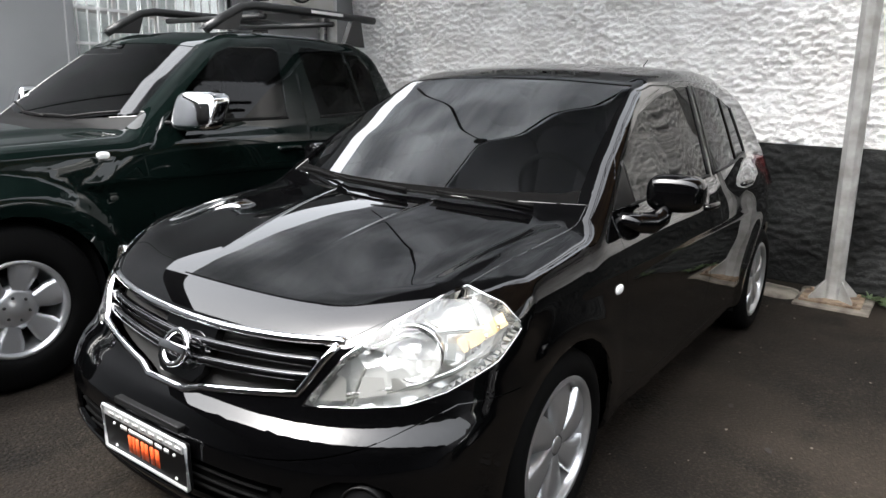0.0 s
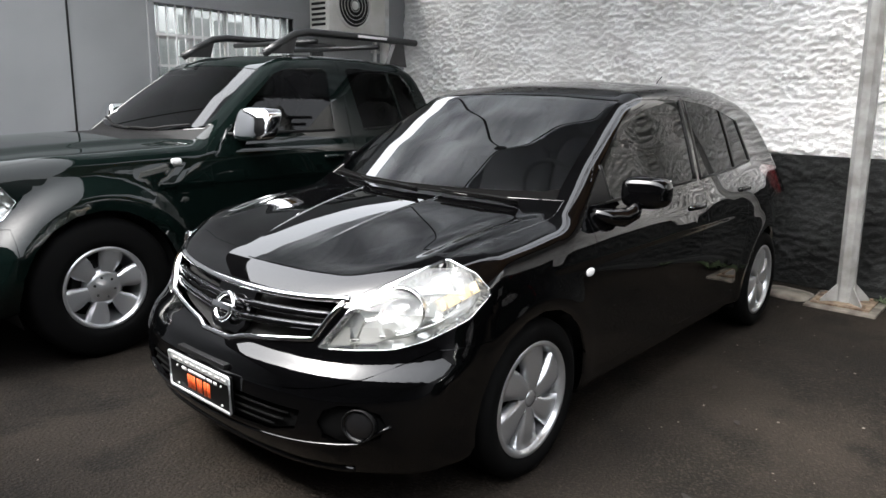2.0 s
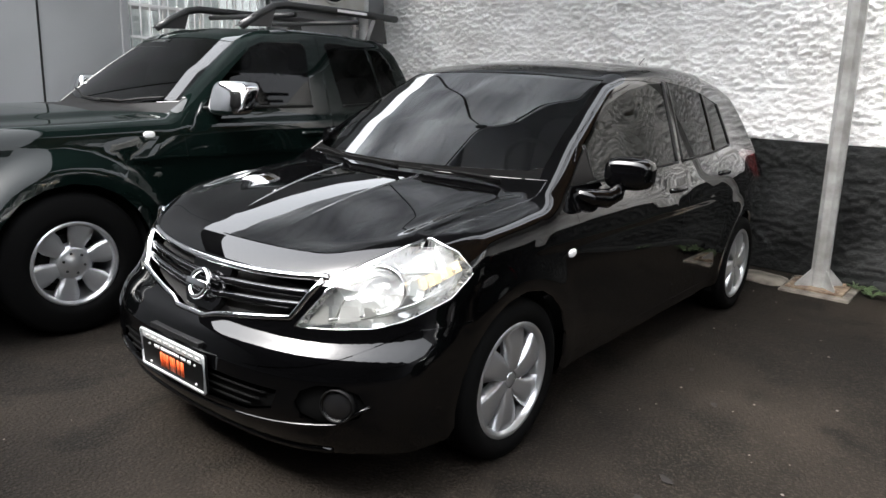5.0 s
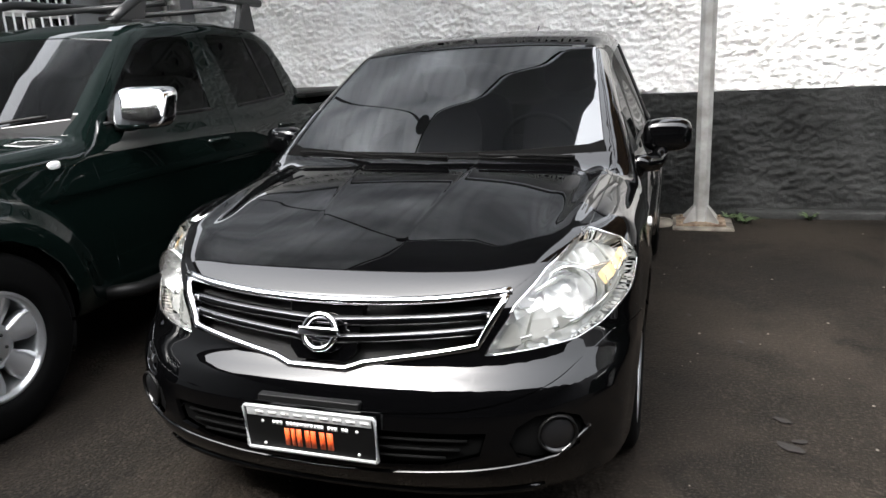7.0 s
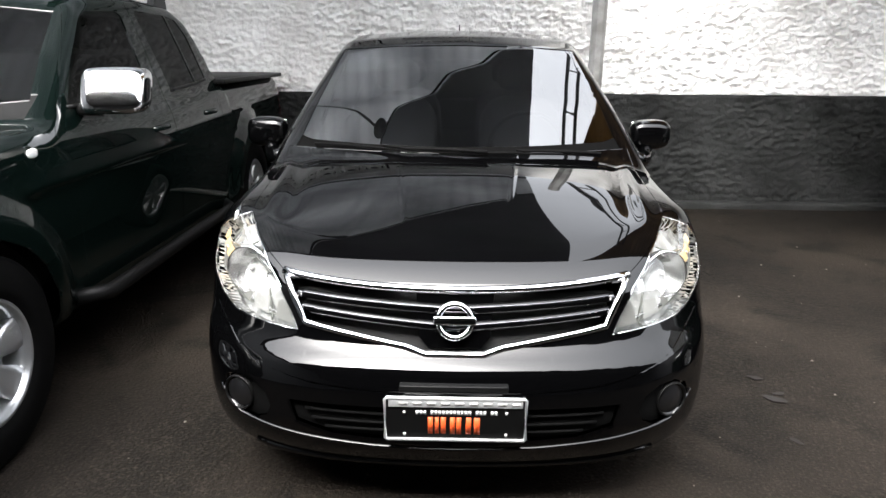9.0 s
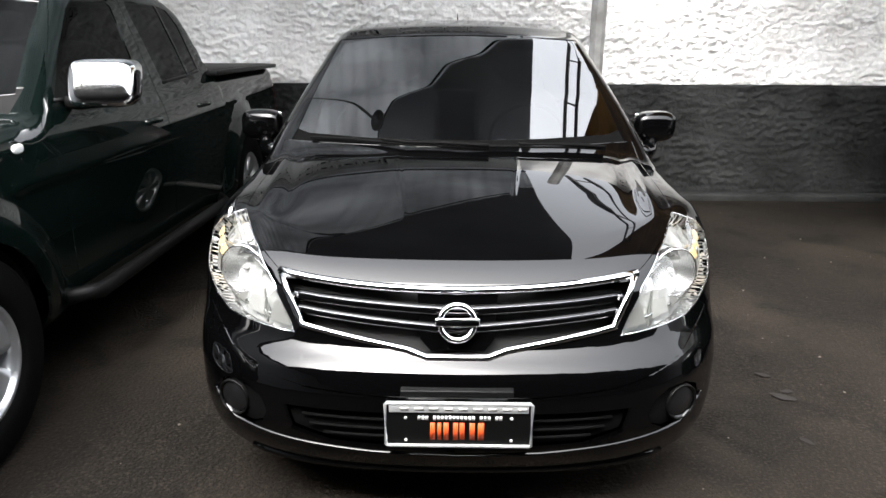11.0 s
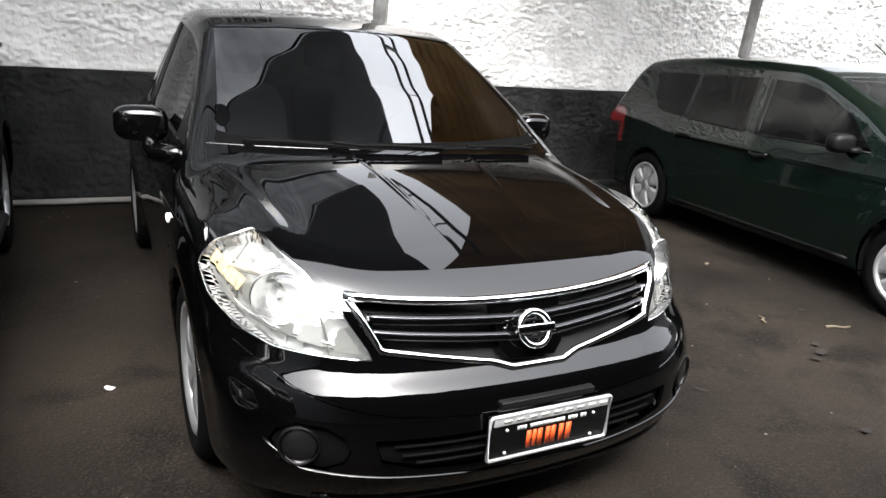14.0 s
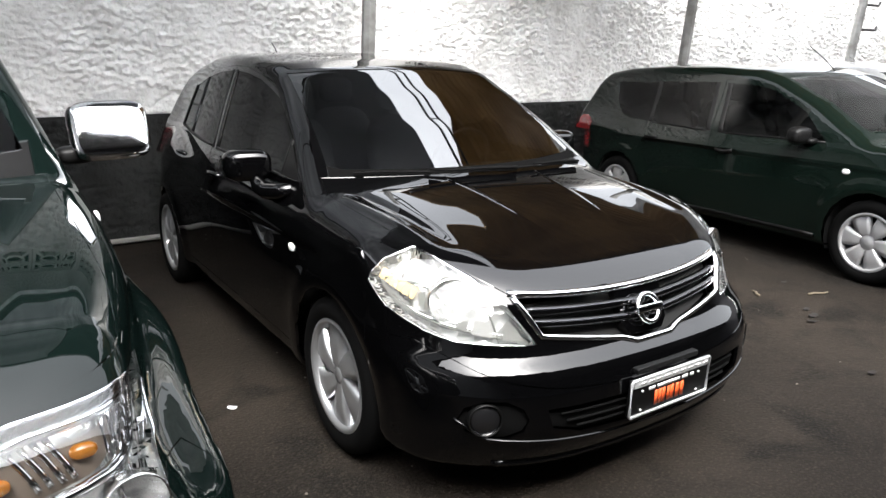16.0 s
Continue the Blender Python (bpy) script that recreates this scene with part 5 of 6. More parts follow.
            ribbon([p + n * 0.018 * math.sin(math.pi * k / 8) for k, (p, n) in enumerate(zip(pts, nor))], nor, 0.028, 0.012, paint, "door_handle", car)
        p = on_side(sh, [(0.337, 0.750)], s)
        bm = pebble(0, 0, 0, 0.008, 0.030, 0.017, 2.4, 10, 20)
        bm.transform(Matrix.Translation(p[0][0]))
        part("side_marker_lamp", bm, M_white, car, "small clear oval side marker lamp")
        for line in ([(0.56, 1.0), (1.465, 1.033)], [(1.535, 1.038), (2.19, 1.048), (2.67, 1.060)]):
            pts, nor = on_side(sh, lerp_path(line, 10), s)
            ribbon(pts, nor, 0.014, 0.006, M_plastic, "window_seal", car)
        pts, nor = on_side(sh, lerp_path([(0.60, 1.0), (0.60, 1.15)], 6), s)
        ribbon(pts, nor, 0.022, 0.004, M_plastic, "window_divider", car)
        for line in ([(1.465, 1.03), (1.56, 1.43)], [(1.53, 1.03), (1.625, 1.43)], [(2.22, 1.05), (2.28, 1.372)], [(2.705, 1.063), (2.64, 1.318)]):
            pts, nor = on_side(sh, lerp_path(line, 8), s)
            ribbon(pts, nor, 0.05 if line[0][0] > 2 else 0.03, 0.0035, M_plastic, "pillar_trim", car)
        for y, seed in ((0.0, 0.3), (2.6, 1.1)):
            wheel(car, (s * 0.752, y, 0.31), s, 0.31, 0.222, 0.19, 6, "flared", M_alloy, seed)
    # grille trims
    top = [(-0.525 + 1.05 * k / 30, 0.738 + 0.030 * abs(-1 + 2 * k / 30) ** 2) for k in range(31)]
    pts, nor = on_front(sh, top)
    ribbon(pts, nor, 0.024, 0.010, M_chrome, "grille_top_bar", car, "chrome bar over the grille")
    low = lerp_path([(-0.515, 0.758), (-0.447, 0.634), (-0.14, 0.588), (-0.085, 0.572), (0.085, 0.572), (0.14, 0.588), (0.447, 0.634), (0.515, 0.758)], 7)
    pts, nor = on_front(sh, low)
    ribbon(pts, nor, 0.021, 0.009, M_chrome, "grille_frame", car, "chrome frame under the grille")
    for z0, z1 in ((0.716, 0.688), (0.676, 0.640)):
        line = [(x, z1 + (z0 - z1) * abs(x / 0.475) ** 1.2) for x in [-0.478 + 0.956 * k / 40 for k in range(41)]]
        pts, nor = on_front(sh, line)
        pts = [p - 0.018 * n for p, n in zip(pts, nor)]
        bar = ribbon(pts, nor, 0.032, 0.012, M_black, "grille_slat", car, "dark grille slat with a chrome edge")
        ribbon([p + Vector((0, -0.007, 0.008)) for p in pts], nor, 0.007, 0.005, M_darkchrome, "slat_edge", bar)
    pts, nor = on_front(sh, [(0.0, 0.655)])
    base = pts[0] - 0.012 * nor[0]
    bm = prism([(-0.115, 0.085), (0.115, 0.085), (0.105, -0.045), (0.075, -0.078), (-0.075, -0.078), (-0.105, -0.045)], 0.002, 0.03, "y")
    tilt = Matrix.Translation(base) @ Matrix.Rotation(-0.42, 4, "X")
    bm.transform(tilt)
    part("emblem_panel", bm, M_black, car, "glossy black panel behind the emblem", smooth=False)
    bm = spun([(-0.030, 0.040), (-0.036, 0.044), (-0.036, 0.054), (-0.030, 0.058), (-0.02, 0.058), (-0.02, 0.040), (-0.030, 0.040)], "y", 40)
    bm.transform(tilt)
    ring = part("emblem", bm, M_chrome, car, "chrome ring emblem with a cross bar")
    bm = box(-0.062, 0.062, -0.042, -0.02, -0.0125, 0.0125, 0.004)
    bm.transform(tilt)
    part("emblem_bar", bm, M_chrome, ring)
    # lower bumper
    for z, half in ((0.405, 0.44), (0.378, 0.42), (0.350, 0.38)):
        pts, nor = on_front(sh, [(-half + 2 * half * k / 24, z) for k in range(25)])
        ribbon([p - 0.012 * n for p, n in zip(pts, nor)], nor, 0.008, 0.004, M_rubber, "intake_slat", car)
    line = lerp_path([(-0.74, 0.40), (-0.66, 0.335), (-0.46, 0.315), (-0.24, 0.298), (0.0, 0.293), (0.24, 0.298), (0.46, 0.315), (0.66, 0.335), (0.74, 0.40)], 5)
    pts, nor = on_front(sh, line)
    ribbon(pts, nor, 0.012, 0.006, paint, "bumper_lip", car)
    line = lerp_path([(-0.62, 0.225), (-0.3, 0.215), (0.0, 0.212), (0.3, 0.215), (0.62, 0.225)], 8)
    pts, nor = on_front(sh, line)
    ribbon(pts, nor, 0.024, 0.009, paint, "front_spoiler", car)
    # wipers
    for ends in (((-0.60, 0.275), (-0.2, 0.135), (0.12, 0.105)), ((0.04, 0.115), (0.30, 0.14), (0.585, 0.205))):
        path = [sh.onto((x, y, 1.6), (0, 0, -1)) + Vector((0, 0, 0.014)) for x, y in lerp_path(ends, 8)]
        arm = part("wiper", tube(path, 0.005, 6), M_rubber, car, "black windscreen wiper at rest")
        lift = [p + Vector((0, -0.004, 0.012)) for p in path[6:]]
        part("wiper_arm", tube(lift, lambda t: 0.005 + 0.003 * t, 6), M_rubber, arm)
    part("aerial", tube([sh.onto((0.0, 2.60, 1.8), (0, 0, -1)), (0.0, 2.66, 1.565), (0.0, 2.72, 1.60)], 0.004, 6), M_plastic, car)
    # interior
    part("dashboard", prism([(0.10, 0.80), (0.30, 0.99), (0.62, 0.98), (0.75, 0.86), (0.70, 0.5), (0.10, 0.5)], -0.66, 0.66, "x"), M_plastic, car, smooth=False)
    ring = spun([(0.0, 0.165), (0.012, 0.178), (0.0, 0.19), (-0.012, 0.178), (0.0, 0.165)], "y", 32)
    ring.transform(Matrix.Translation((0.34, 0.86, 0.97)) @ Matrix.Rotation(0.4, 4, "X"))
    part("steering_wheel", ring, M_plastic, car)
    part("cabin_floor", box(-0.68, 0.68, 0.3, 3.1, 0.28, 0.32), M_dark, car)
    seats(car, ((1.15, 0), (2.0, 0)), 0.58)
    for y in (0.0, 2.6):
        well(car, y, 0.31, 0.355, 0.55, 0.80)
    if plate:
        pl = part("number_plate", box(-0.2, 0.2, -0.004, 0.010, -0.066, 0.066, 0.004), M_plastic, car, "black dealer card in a pale plate frame")
        pl.matrix_basis = Matrix.Translation((0.005, -0.888, 0.412)) @ Matrix.Rotation(0.04, 4, "X")
        frame_line = [(-0.2, -0.062), (-0.2, 0.06), (-0.195, 0.066), (0.195, 0.066), (0.2, 0.06), (0.2, -0.062), (0.195, -0.067), (-0.195, -0.067)]
        part("plate_frame", tube([(x, -0.006, z) for x, z in frame_line], 0.0055, 6, closed=True), M_plategrey, pl, "worn pale metal plate frame")
        part("plate_strip", box(-0.19, 0.19, -0.009, 0.0, 0.038, 0.063, 0.002), M_plategrey, pl, "grey metal strip along the top of the plate")
        for k in range(9):
            x = -0.16 + 0.04 * k
            part("plate_mark", box(x, x + 0.024, -0.0105, -0.004, 0.046, 0.055), M_steel, pl)
        for k in range(22):
            x = -0.112 + 0.0106 * k
            if k not in (3, 15, 19):
                part("print_bar", box(x, x + 0.0082, -0.0062, -0.002, 0.014, 0.026), M_white, pl)
        for x, w in ((-0.078, 0.014), (-0.058, 0.011), (-0.041, 0.014), (-0.015, 0.014), (0.003, 0.014), (0.030, 0.015), (0.053, 0.017)):
            part("orange_bar", box(x, x + w, -0.0064, -0.002, -0.048, 0.005), M_orange, pl)
        for x in (-0.145, 0.145):
            for z in (0.02, -0.05):
                part("plate_screw", spun([(-0.008, 0.0), (-0.008, 0.004), (-0.003, 0.005)], "y", 10, (x, 0, z)), M_steel, pl)
        part("plate_bracket", box(-0.155, 0.155, -0.882, -0.83, 0.487, 0.507, 0.004), M_plastic, car)
    return car


M_plategrey = material("plate_grey", (0.50, 0.51, 0.51), 0.35, metal=0.4)
hatch = hatch_car("hatchback_car", "glossy black five-door hatchback parked on the asphalt", M_black, Matrix(), 0.027)

# ---- dark green pickup truck ----
def pickup_shape():
    hood = curve([(-1.0, 0.90), (-0.90, 0.98), (-0.80, 1.03), (-0.6, 1.075), (-0.2, 1.11), (0.3, 1.135), (0.6, 1.15), (1.0, 1.155), (2.4, 1.17), (2.7, 1.19), (4.4, 1.20)], 0.08)
    nose = curve([(0.2, -0.78), (0.35, -0.86), (0.5, -0.91), (0.62, -0.905), (0.68, -0.87), (0.8, -0.85), (0.95, -0.80), (1.05, -0.68), (1.15, -0.4)], 0.04)
    wide = curve([(-0.9, 0.70), (-0.6, 0.745), (-0.35, 0.80), (-0.1, 0.84), (0.3, 0.866), (0.5, 0.87), (2.4, 0.875), (4.0, 0.87), (4.4, 0.86)], 0.2)
    waist = curve([(0.2, -0.05), (0.4, -0.015), (0.7, 0.0), (0.95, -0.008), (1.05, -0.025), (1.2, -0.06)], 0.08)
    roof = curve([(0.0, 0.80), (0.52, 1.145), (0.9, 1.43), (1.22, 1.640), (1.36, 1.685), (1.7, 1.715), (2.1, 1.715), (2.48, 1.69), (2.62, 1.63), (2.70, 1.45), (2.82, 1.10)], 0.06)
    rail = curve([(1.0, 0.845), (1.15, 0.81), (1.4, 0.725), (1.62, 0.645), (1.75, 0.58)], 0.06)

    def f(x, y, z):
        ax = np.abs(x)
        flare = 0
        for wy in (0.0, 3.2):
            d = np.hypot(y - wy, z - 0.38)
            flare = flare + (0.055 + 0.04 * (1 - step(-0.35, 0.25, y))) * step(0.34, 0.40, d) * (1 - step(0.47, 0.62, d)) * step(0.2, 0.5, z)
        chin = 0.085 * (1 - step(0.60, 0.84, z)) * (1 - step(-0.55, -0.15, y))
        side = (ax - wide(y) - waist(z) - flare - chin) * 0.95
        bulge = 0.022 * (1 - step(0.46, 0.60, ax)) * step(-0.9, -0.5, y) * (1 - step(0.5, 0.7, y))
        top = (z - hood(y + 0.08 * ax ** 2) + 0.05 * ax ** 2 * (1 - step(2.2, 2.7, y)) - bulge) * 0.95
        front = (nose(z) + 0.13 * ax ** 2 + 0.22 * ax ** 6 - y) * 0.85
        back = (y - 4.28) * 0.98
        low = smax(smax(top, side, 0.08), smax(front, back, 0.05), 0.06)
        low = smax(low, 0.34 - 0.06 * (1 - step(-0.6, -0.2, y)) - z, 0.04)
        yy = y - 0.16 * ax ** 2 * (1 - step(0.9, 2.0, y))
        lid = (z - roof(yy) + 0.06 * ax ** 2) * 0.8
        cheek = (ax - rail(z)) * 0.94
        cabin = smax(smax(lid, cheek, 0.07), 0.9 - z, 0.02)
        return smin(low, cabin, 0.03)
    return f



PICKUP_AT = Matrix.Translation((-2.45, -0.53, 0))
pickup = thing("pickup_truck", "dark green double-cab pickup with a roof rack on the asphalt", "pickup truck", PICKUP_AT)
psh = Shell(pickup_shape(), (-1.02, -1.1, 0.2), (1.02, 4.45, 1.8), 0.035)
P_LAMP = [(-0.26, 0.97), (-0.10, 0.99), (0.06, 0.99), (0.20, 0.968), (0.245, 0.955), (0.30, 0.87), (0.255, 0.79), (0.12, 0.725), (-0.24, 0.69)]
for s in (-1, 1):
    flank = lambda c, n, s=s: c.x * s > 0.3 and n.x * s > 0.25
    for cy in (0.0, 3.2):
        psh.cut("arch", round_poly(cy, 0.38, 0.425), SIDE, lambda c, n, s=s: c.x * s > 0.55 and (n.x * s > 0.05 or n.z < -0.3))
    psh.cut("door_window_front", [(0.83, 1.18), (1.02, 1.36), (1.27, 1.555), (1.36, 1.59), (1.68, 1.605), (1.72, 1.58), (1.67, 1.19)], SIDE, flank)
    psh.cut("door_window_rear", [(1.95, 1.19), (1.90, 1.60), (1.93, 1.62), (2.30, 1.61), (2.36, 1.21)], SIDE, flank)
    psh.cut("quarter_window", [(2.385, 1.21), (2.325, 1.61), (2.45, 1.59), (2.53, 1.50), (2.56, 1.23)], SIDE, flank)
    psh.cut("headlamp", P_LAMP, ((s * R2, R2, 0), (0, 0, 1)), lambda c, n, s=s: c.x * s > 0.3 and c.y < -0.25 and math.hypot(c.y, c.z - 0.38) > 0.59)
    psh.cut("tail_lamp", [(4.18, 0.80), (4.18, 1.12), (4.40, 1.12), (4.40, 0.80)], SIDE, lambda c, n, s=s: c.x * s > 0.70)
psh.cut("windscreen", both([(0.0, 1.185), (0.40, 1.19), (0.70, 1.215), (0.585, 1.58), (0.3, 1.605), (0.0, 1.612)]), FRONT, lambda c, n: c.y < 1.5 and n.z > 0.2 and n.y < -0.1)
psh.cut("grille", both([(0.0, 0.74), (0.42, 0.75), (0.46, 0.97), (0.0, 0.985)]), FRONT, lambda c, n: c.y < -0.5 and n.y < -0.3)
psh.cut("cowl", both([(0.0, 1.145), (0.72, 1.145), (0.72, 1.235), (0.0, 1.235)]), FRONT, lambda c, n: 0.3 < c.y < 1.0 and n.z > 0.3)
psh.cut("hood", both([(0.0, 0.985), (0.45, 0.985), (0.735, 1.02), (0.755, 1.06), (0.75, 1.145), (0.0, 1.145)]), FRONT, lambda c, n: c.y < 0.75 and n.z > 0.3)
for s in (-1, 1):
    flank = lambda c, n, s=s: c.x * s > 0.3 and n.x * s > 0.2
    psh.cut("door_front", [(0.72, 0.42), (0.66, 1.10), (0.80, 1.22), (1.20, 1.60), (1.38, 1.645), (1.83, 1.66), (1.79, 0.42)], SIDE, flank)
    psh.cut("door_rear", [(1.80, 0.42), (1.84, 1.66), (2.3, 1.65), (2.48, 1.62), (2.60, 1.40), (2.60, 0.75), (2.45, 0.42)], SIDE, flank)
psh.cut("cargo_bed", [(2.63, 0.3), (2.63, 1.3), (4.5, 1.3), (4.5, 0.3)], SIDE, lambda c, n: c.z < 1.25)
psh.cut("bumper", [(-1.1, 0.2), (-1.1, 0.745), (-0.42, 0.745), (-0.42, 0.2)], SIDE, lambda c, n: c.y < -0.4)
psh.piece("body", M_green, pickup, "body_shell")
psh.piece("hood", M_green, pickup)
psh.piece("bumper", M_green, pickup, "front_bumper")
psh.piece("cargo_bed", M_green, pickup, "cargo_bed")
psh.piece("cowl", M_plastic, pickup, "cowl_panel", offset=-0.006)
psh.piece("windscreen", M_screen_dark, pickup, lip=0.006, gap=0.0, offset=-0.003).visible_shadow = False
psh.piece("grille", M_dark, pickup, "grille_backing", lip=0.0, gap=0.0, offset=-0.05)
for x0, x1 in ((-0.44, -0.15), (-0.13, 0.13), (0.15, 0.44)):
    for z in (0.80, 0.86, 0.92):
        pts, nor = on_front(psh, [(x0 + (x1 - x0) * k / 6, z) for k in range(7)], -1.5)
        ribbon([p - 0.02 * n for p, n in zip(pts, nor)], nor, 0.022, 0.01, M_plastic, "grille_slat", pickup)
pts, nor = on_front(psh, lerp_path([(-0.47, 0.98), (-0.42, 0.75), (0.42, 0.75), (0.47, 0.98)], 8), -1.5)
ribbon(pts, nor, 0.045, 0.014, M_chrome, "grille_frame", pickup, "chrome grille frame")
for s in (-1, 1):
    pick = lambda c, s=s: c.x * s > 0
    for w in ("door_window_front", "door_window_rear", "quarter_window"):
        psh.piece(w, M_glass, pickup, lip=0.006, gap=0.0, offset=-0.004, flip=pick).visible_shadow = False
    psh.piece("door_front", M_green, pickup, flip=pick)
    psh.piece("door_rear", M_green, pickup, flip=pick)
    psh.piece("tail_lamp", M_red, pickup, flip=pick)
    lamp_p = psh.piece("headlamp", M_lampwhite, pickup, "headlamp", "large clear headlamp with an amber signal", lip=-0.055, gap=0.0, offset=-0.06, flip=pick)
    psh.piece("headlamp", M_lens, lamp_p, "lens", lip=0.0, gap=0.002, flip=pick).visible_shadow = False
    place = lambda u, z, s=s: psh.onto((s * (u * R2 + 1.2), u * R2 - 1.2, z), (-s, 1, 0), 2.6)
    edge = [place(u, z) for u, z in lerp_path(P_LAMP + P_LAMP[:1], 5)]
    edge = [p for p in edge if psh.f(*[np.array([c]) for c in p])[0] < 0.01]
    part("lens_rim", tube([p - 0.004 * psh.normal(p) for p in edge], 0.004, 6), M_chrome, lamp_p)
    bar = [place(u, z) for u, z in lerp_path([(-0.20, 0.875), (0.05, 0.895), (0.22, 0.91)], 6)]
    part("divider", tube([p - 0.018 * psh.normal(p) for p in bar], 0.010, 8), M_chrome, lamp_p)
    for u, z, r in ((-0.16, 0.795, 0.062), (-0.02, 0.805, 0.058)):
        p = place(u, z)
        way = (Vector((s * 0.35, -0.94, 0.05))).normalized()
        bm = spun([(-0.055, 0.012), (-0.05, 0.3 * r), (-0.035, 0.6 * r), (-0.012, 0.85 * r), (0.004, r), (0.008, r * 1.05), (0.0, r * 1.08), (-0.03, r * 1.02)], "z", 36)
        bm.transform(Matrix.Translation(p - 0.02 * way) @ way.to_track_quat("Z", "Y").to_matrix().to_4x4())
        part("reflector", bm, M_reflector, lamp_p)
        bm = pebble(0, 0, 0, 0.014, 0.014, 0.02, 2.0, 8, 12)
        bm.transform(Matrix.Translation(p - 0.035 * way))
        part("bulb", bm, M_steel, lamp_p)
    for u, z in ((-0.16, 0.925), (-0.05, 0.935)):
        p = place(u, z)
        bm = pebble(0, 0, 0, 0.020, 0.012, 0.012, 2.4, 10, 16)
        bm.transform(Matrix.Translation(p - 0.034 * psh.normal(p)))
        part("signal_bulb", bm, M_orange_lens, lamp_p, "amber signal bulb")
    bm = bmesh.new()
    rows = []
    for k in range(13):
        u = -0.23 + 0.31 * k / 12
        rows.append([bm.verts.new(q - 0.042 * psh.normal(q)) for q in [place(u, z0) for z0 in (0.882 + 0.06 * (u + 0.23), 0.92 + 0.03 * (u + 0.23), 0.962)]])
    for a, b in zip(rows, rows[1:]):
        for j in range(2):
            bm.faces.new((a[j], a[j + 1], b[j + 1], b[j]))
    part("signal_bowl", bm, M_signalbowl, lamp_p, "dull brownish bowl behind the amber bulbs")
    top_bar = [place(u, z) for u, z in lerp_path([(-0.24, 0.958), (-0.10, 0.975), (0.06, 0.975), (0.19, 0.957)], 6)]
    part("lamp_brow", tube([p - 0.014 * psh.normal(p) for p in top_bar], 0.009, 8), M_chrome, lamp_p)
    for u in (-0.12, -0.105, -0.09, -0.075, 0.02, 0.05, 0.08, 0.11, 0.14, 0.17):
        mid = [tuple(place(u, 0.90 if u < 0 else 0.80)), tuple(place(u, 0.975))]
        part("lamp_rib", tube([Vector(q) - 0.035 * psh.normal(q) for q in lerp_path(mid, 4)], 0.0055, 8), M_chrome, lamp_p)
    bm = pebble(s * 0.975, 0.90, 1.245, 0.130, 0.070, 0.098, 4.6, 28, 44)
    for v in bm.verts:
        v.co.y += 0.25 * abs(v.co.x - s * 0.86) ** 1.2 + 0.32 * (v.co.z - 1.245)
    mir = part("door_mirror", bm, M_chrome, pickup, "large chrome door mirror")
    part("mirror_foot", pebble(s * 0.86, 0.92, 1.165, 0.06, 0.05, 0.03, 3.0), M_plastic, mir)
    for y0, y1, z in ((1.53, 1.72, 1.01), (2.32, 2.50, 1.03)):
        pts, nor = on_side(psh, [(y0 + (y1 - y0) * k / 8, z) for k in range(9)], s)
        ribbon([p + n * 0.02 * math.sin(math.pi * k / 8) for k, (p, n) in enumerate(zip(pts, nor))], nor, 0.032, 0.014, M_green, "door_handle", pickup)
    p = on_side(psh, [(0.46, 1.035)], s)[0][0]
    bm = pebble(0, 0, 0, 0.008, 0.034, 0.018, 2.6, 10, 20)
    bm.transform(Matrix.Translation(p))
    part("side_marker_lamp", bm, M_white, pickup)
    for line in ([(0.83, 1.178), (1.67, 1.188)], [(1.95, 1.188), (2.36, 1.208), (2.56, 1.228)]):
        pts, nor = on_side(psh, lerp_path(line, 8), s)
        ribbon(pts, nor, 0.02, 0.006, M_plastic, "window_seal", pickup)
    # roof rack
    rack = part("roof_rack_rail", tube([(s * 0.53, 1.30, 1.69), (s * 0.53, 1.42, 1.76), (s * 0.53, 1.56, 1.835), (s * 0.53, 1.66, 1.855), (s * 0.52, 2.2, 1.862), (s * 0.51, 2.78, 1.858)], 0.027, 10), M_rack, pickup, "dark grey roof rack rail")
    part("rack_foot", prism([(1.26, 1.685), (1.52, 1.70), (1.56, 1.82), (1.48, 1.79)], s * 0.53 - 0.022, s * 0.53 + 0.022, "x"), M_rack, rack, smooth=False)
    part("rack_foot", prism([(2.46, 1.68), (2.66, 1.66), (2.62, 1.85), (2.54, 1.85)], s * 0.51 - 0.022, s * 0.51 + 0.022, "x"), M_rack, rack, smooth=False)
    part("rack_print", box(s * 0.548 - 0.001, s * 0.548 + 0.001, 2.12, 2.42, 1.853, 1.872), M_white, rack, smooth=False)
    # step and wheels
    part("side_step", tube([(s * 0.84, 0.62, 0.40), (s * 0.93, 0.75, 0.39), (s * 0.93, 2.45, 0.39), (s * 0.84, 2.58, 0.40)], 0.035, 10), M_plastic, pickup, "black tubular side step")
    for y, seed in ((0.0, 0.25), (3.2, 0.8)):
        wheel(pickup, (s * 0.775, y, 0.38), s, 0.38, 0.222, 0.25, 6, "broad", M_alloy, seed)
for yy in (1.75, 2.35):
    part("rack_crossbar", tube([(-0.52, yy, 1.80), (0.52, yy, 1.80)], 0.018, 8), M_rack, pickup)
part("bed_cover", box(-0.80, 0.80, 2.72, 4.22, 1.195, 1.225, 0.01), M_plastic, pickup, "black soft bed cover")
for s in (-1, 1):
    part("bed_rail", box(s * 0.83 - 0.04, s * 0.83 + 0.04, 2.68, 4.26, 1.19, 1.222, 0.01), M_plastic, pickup)
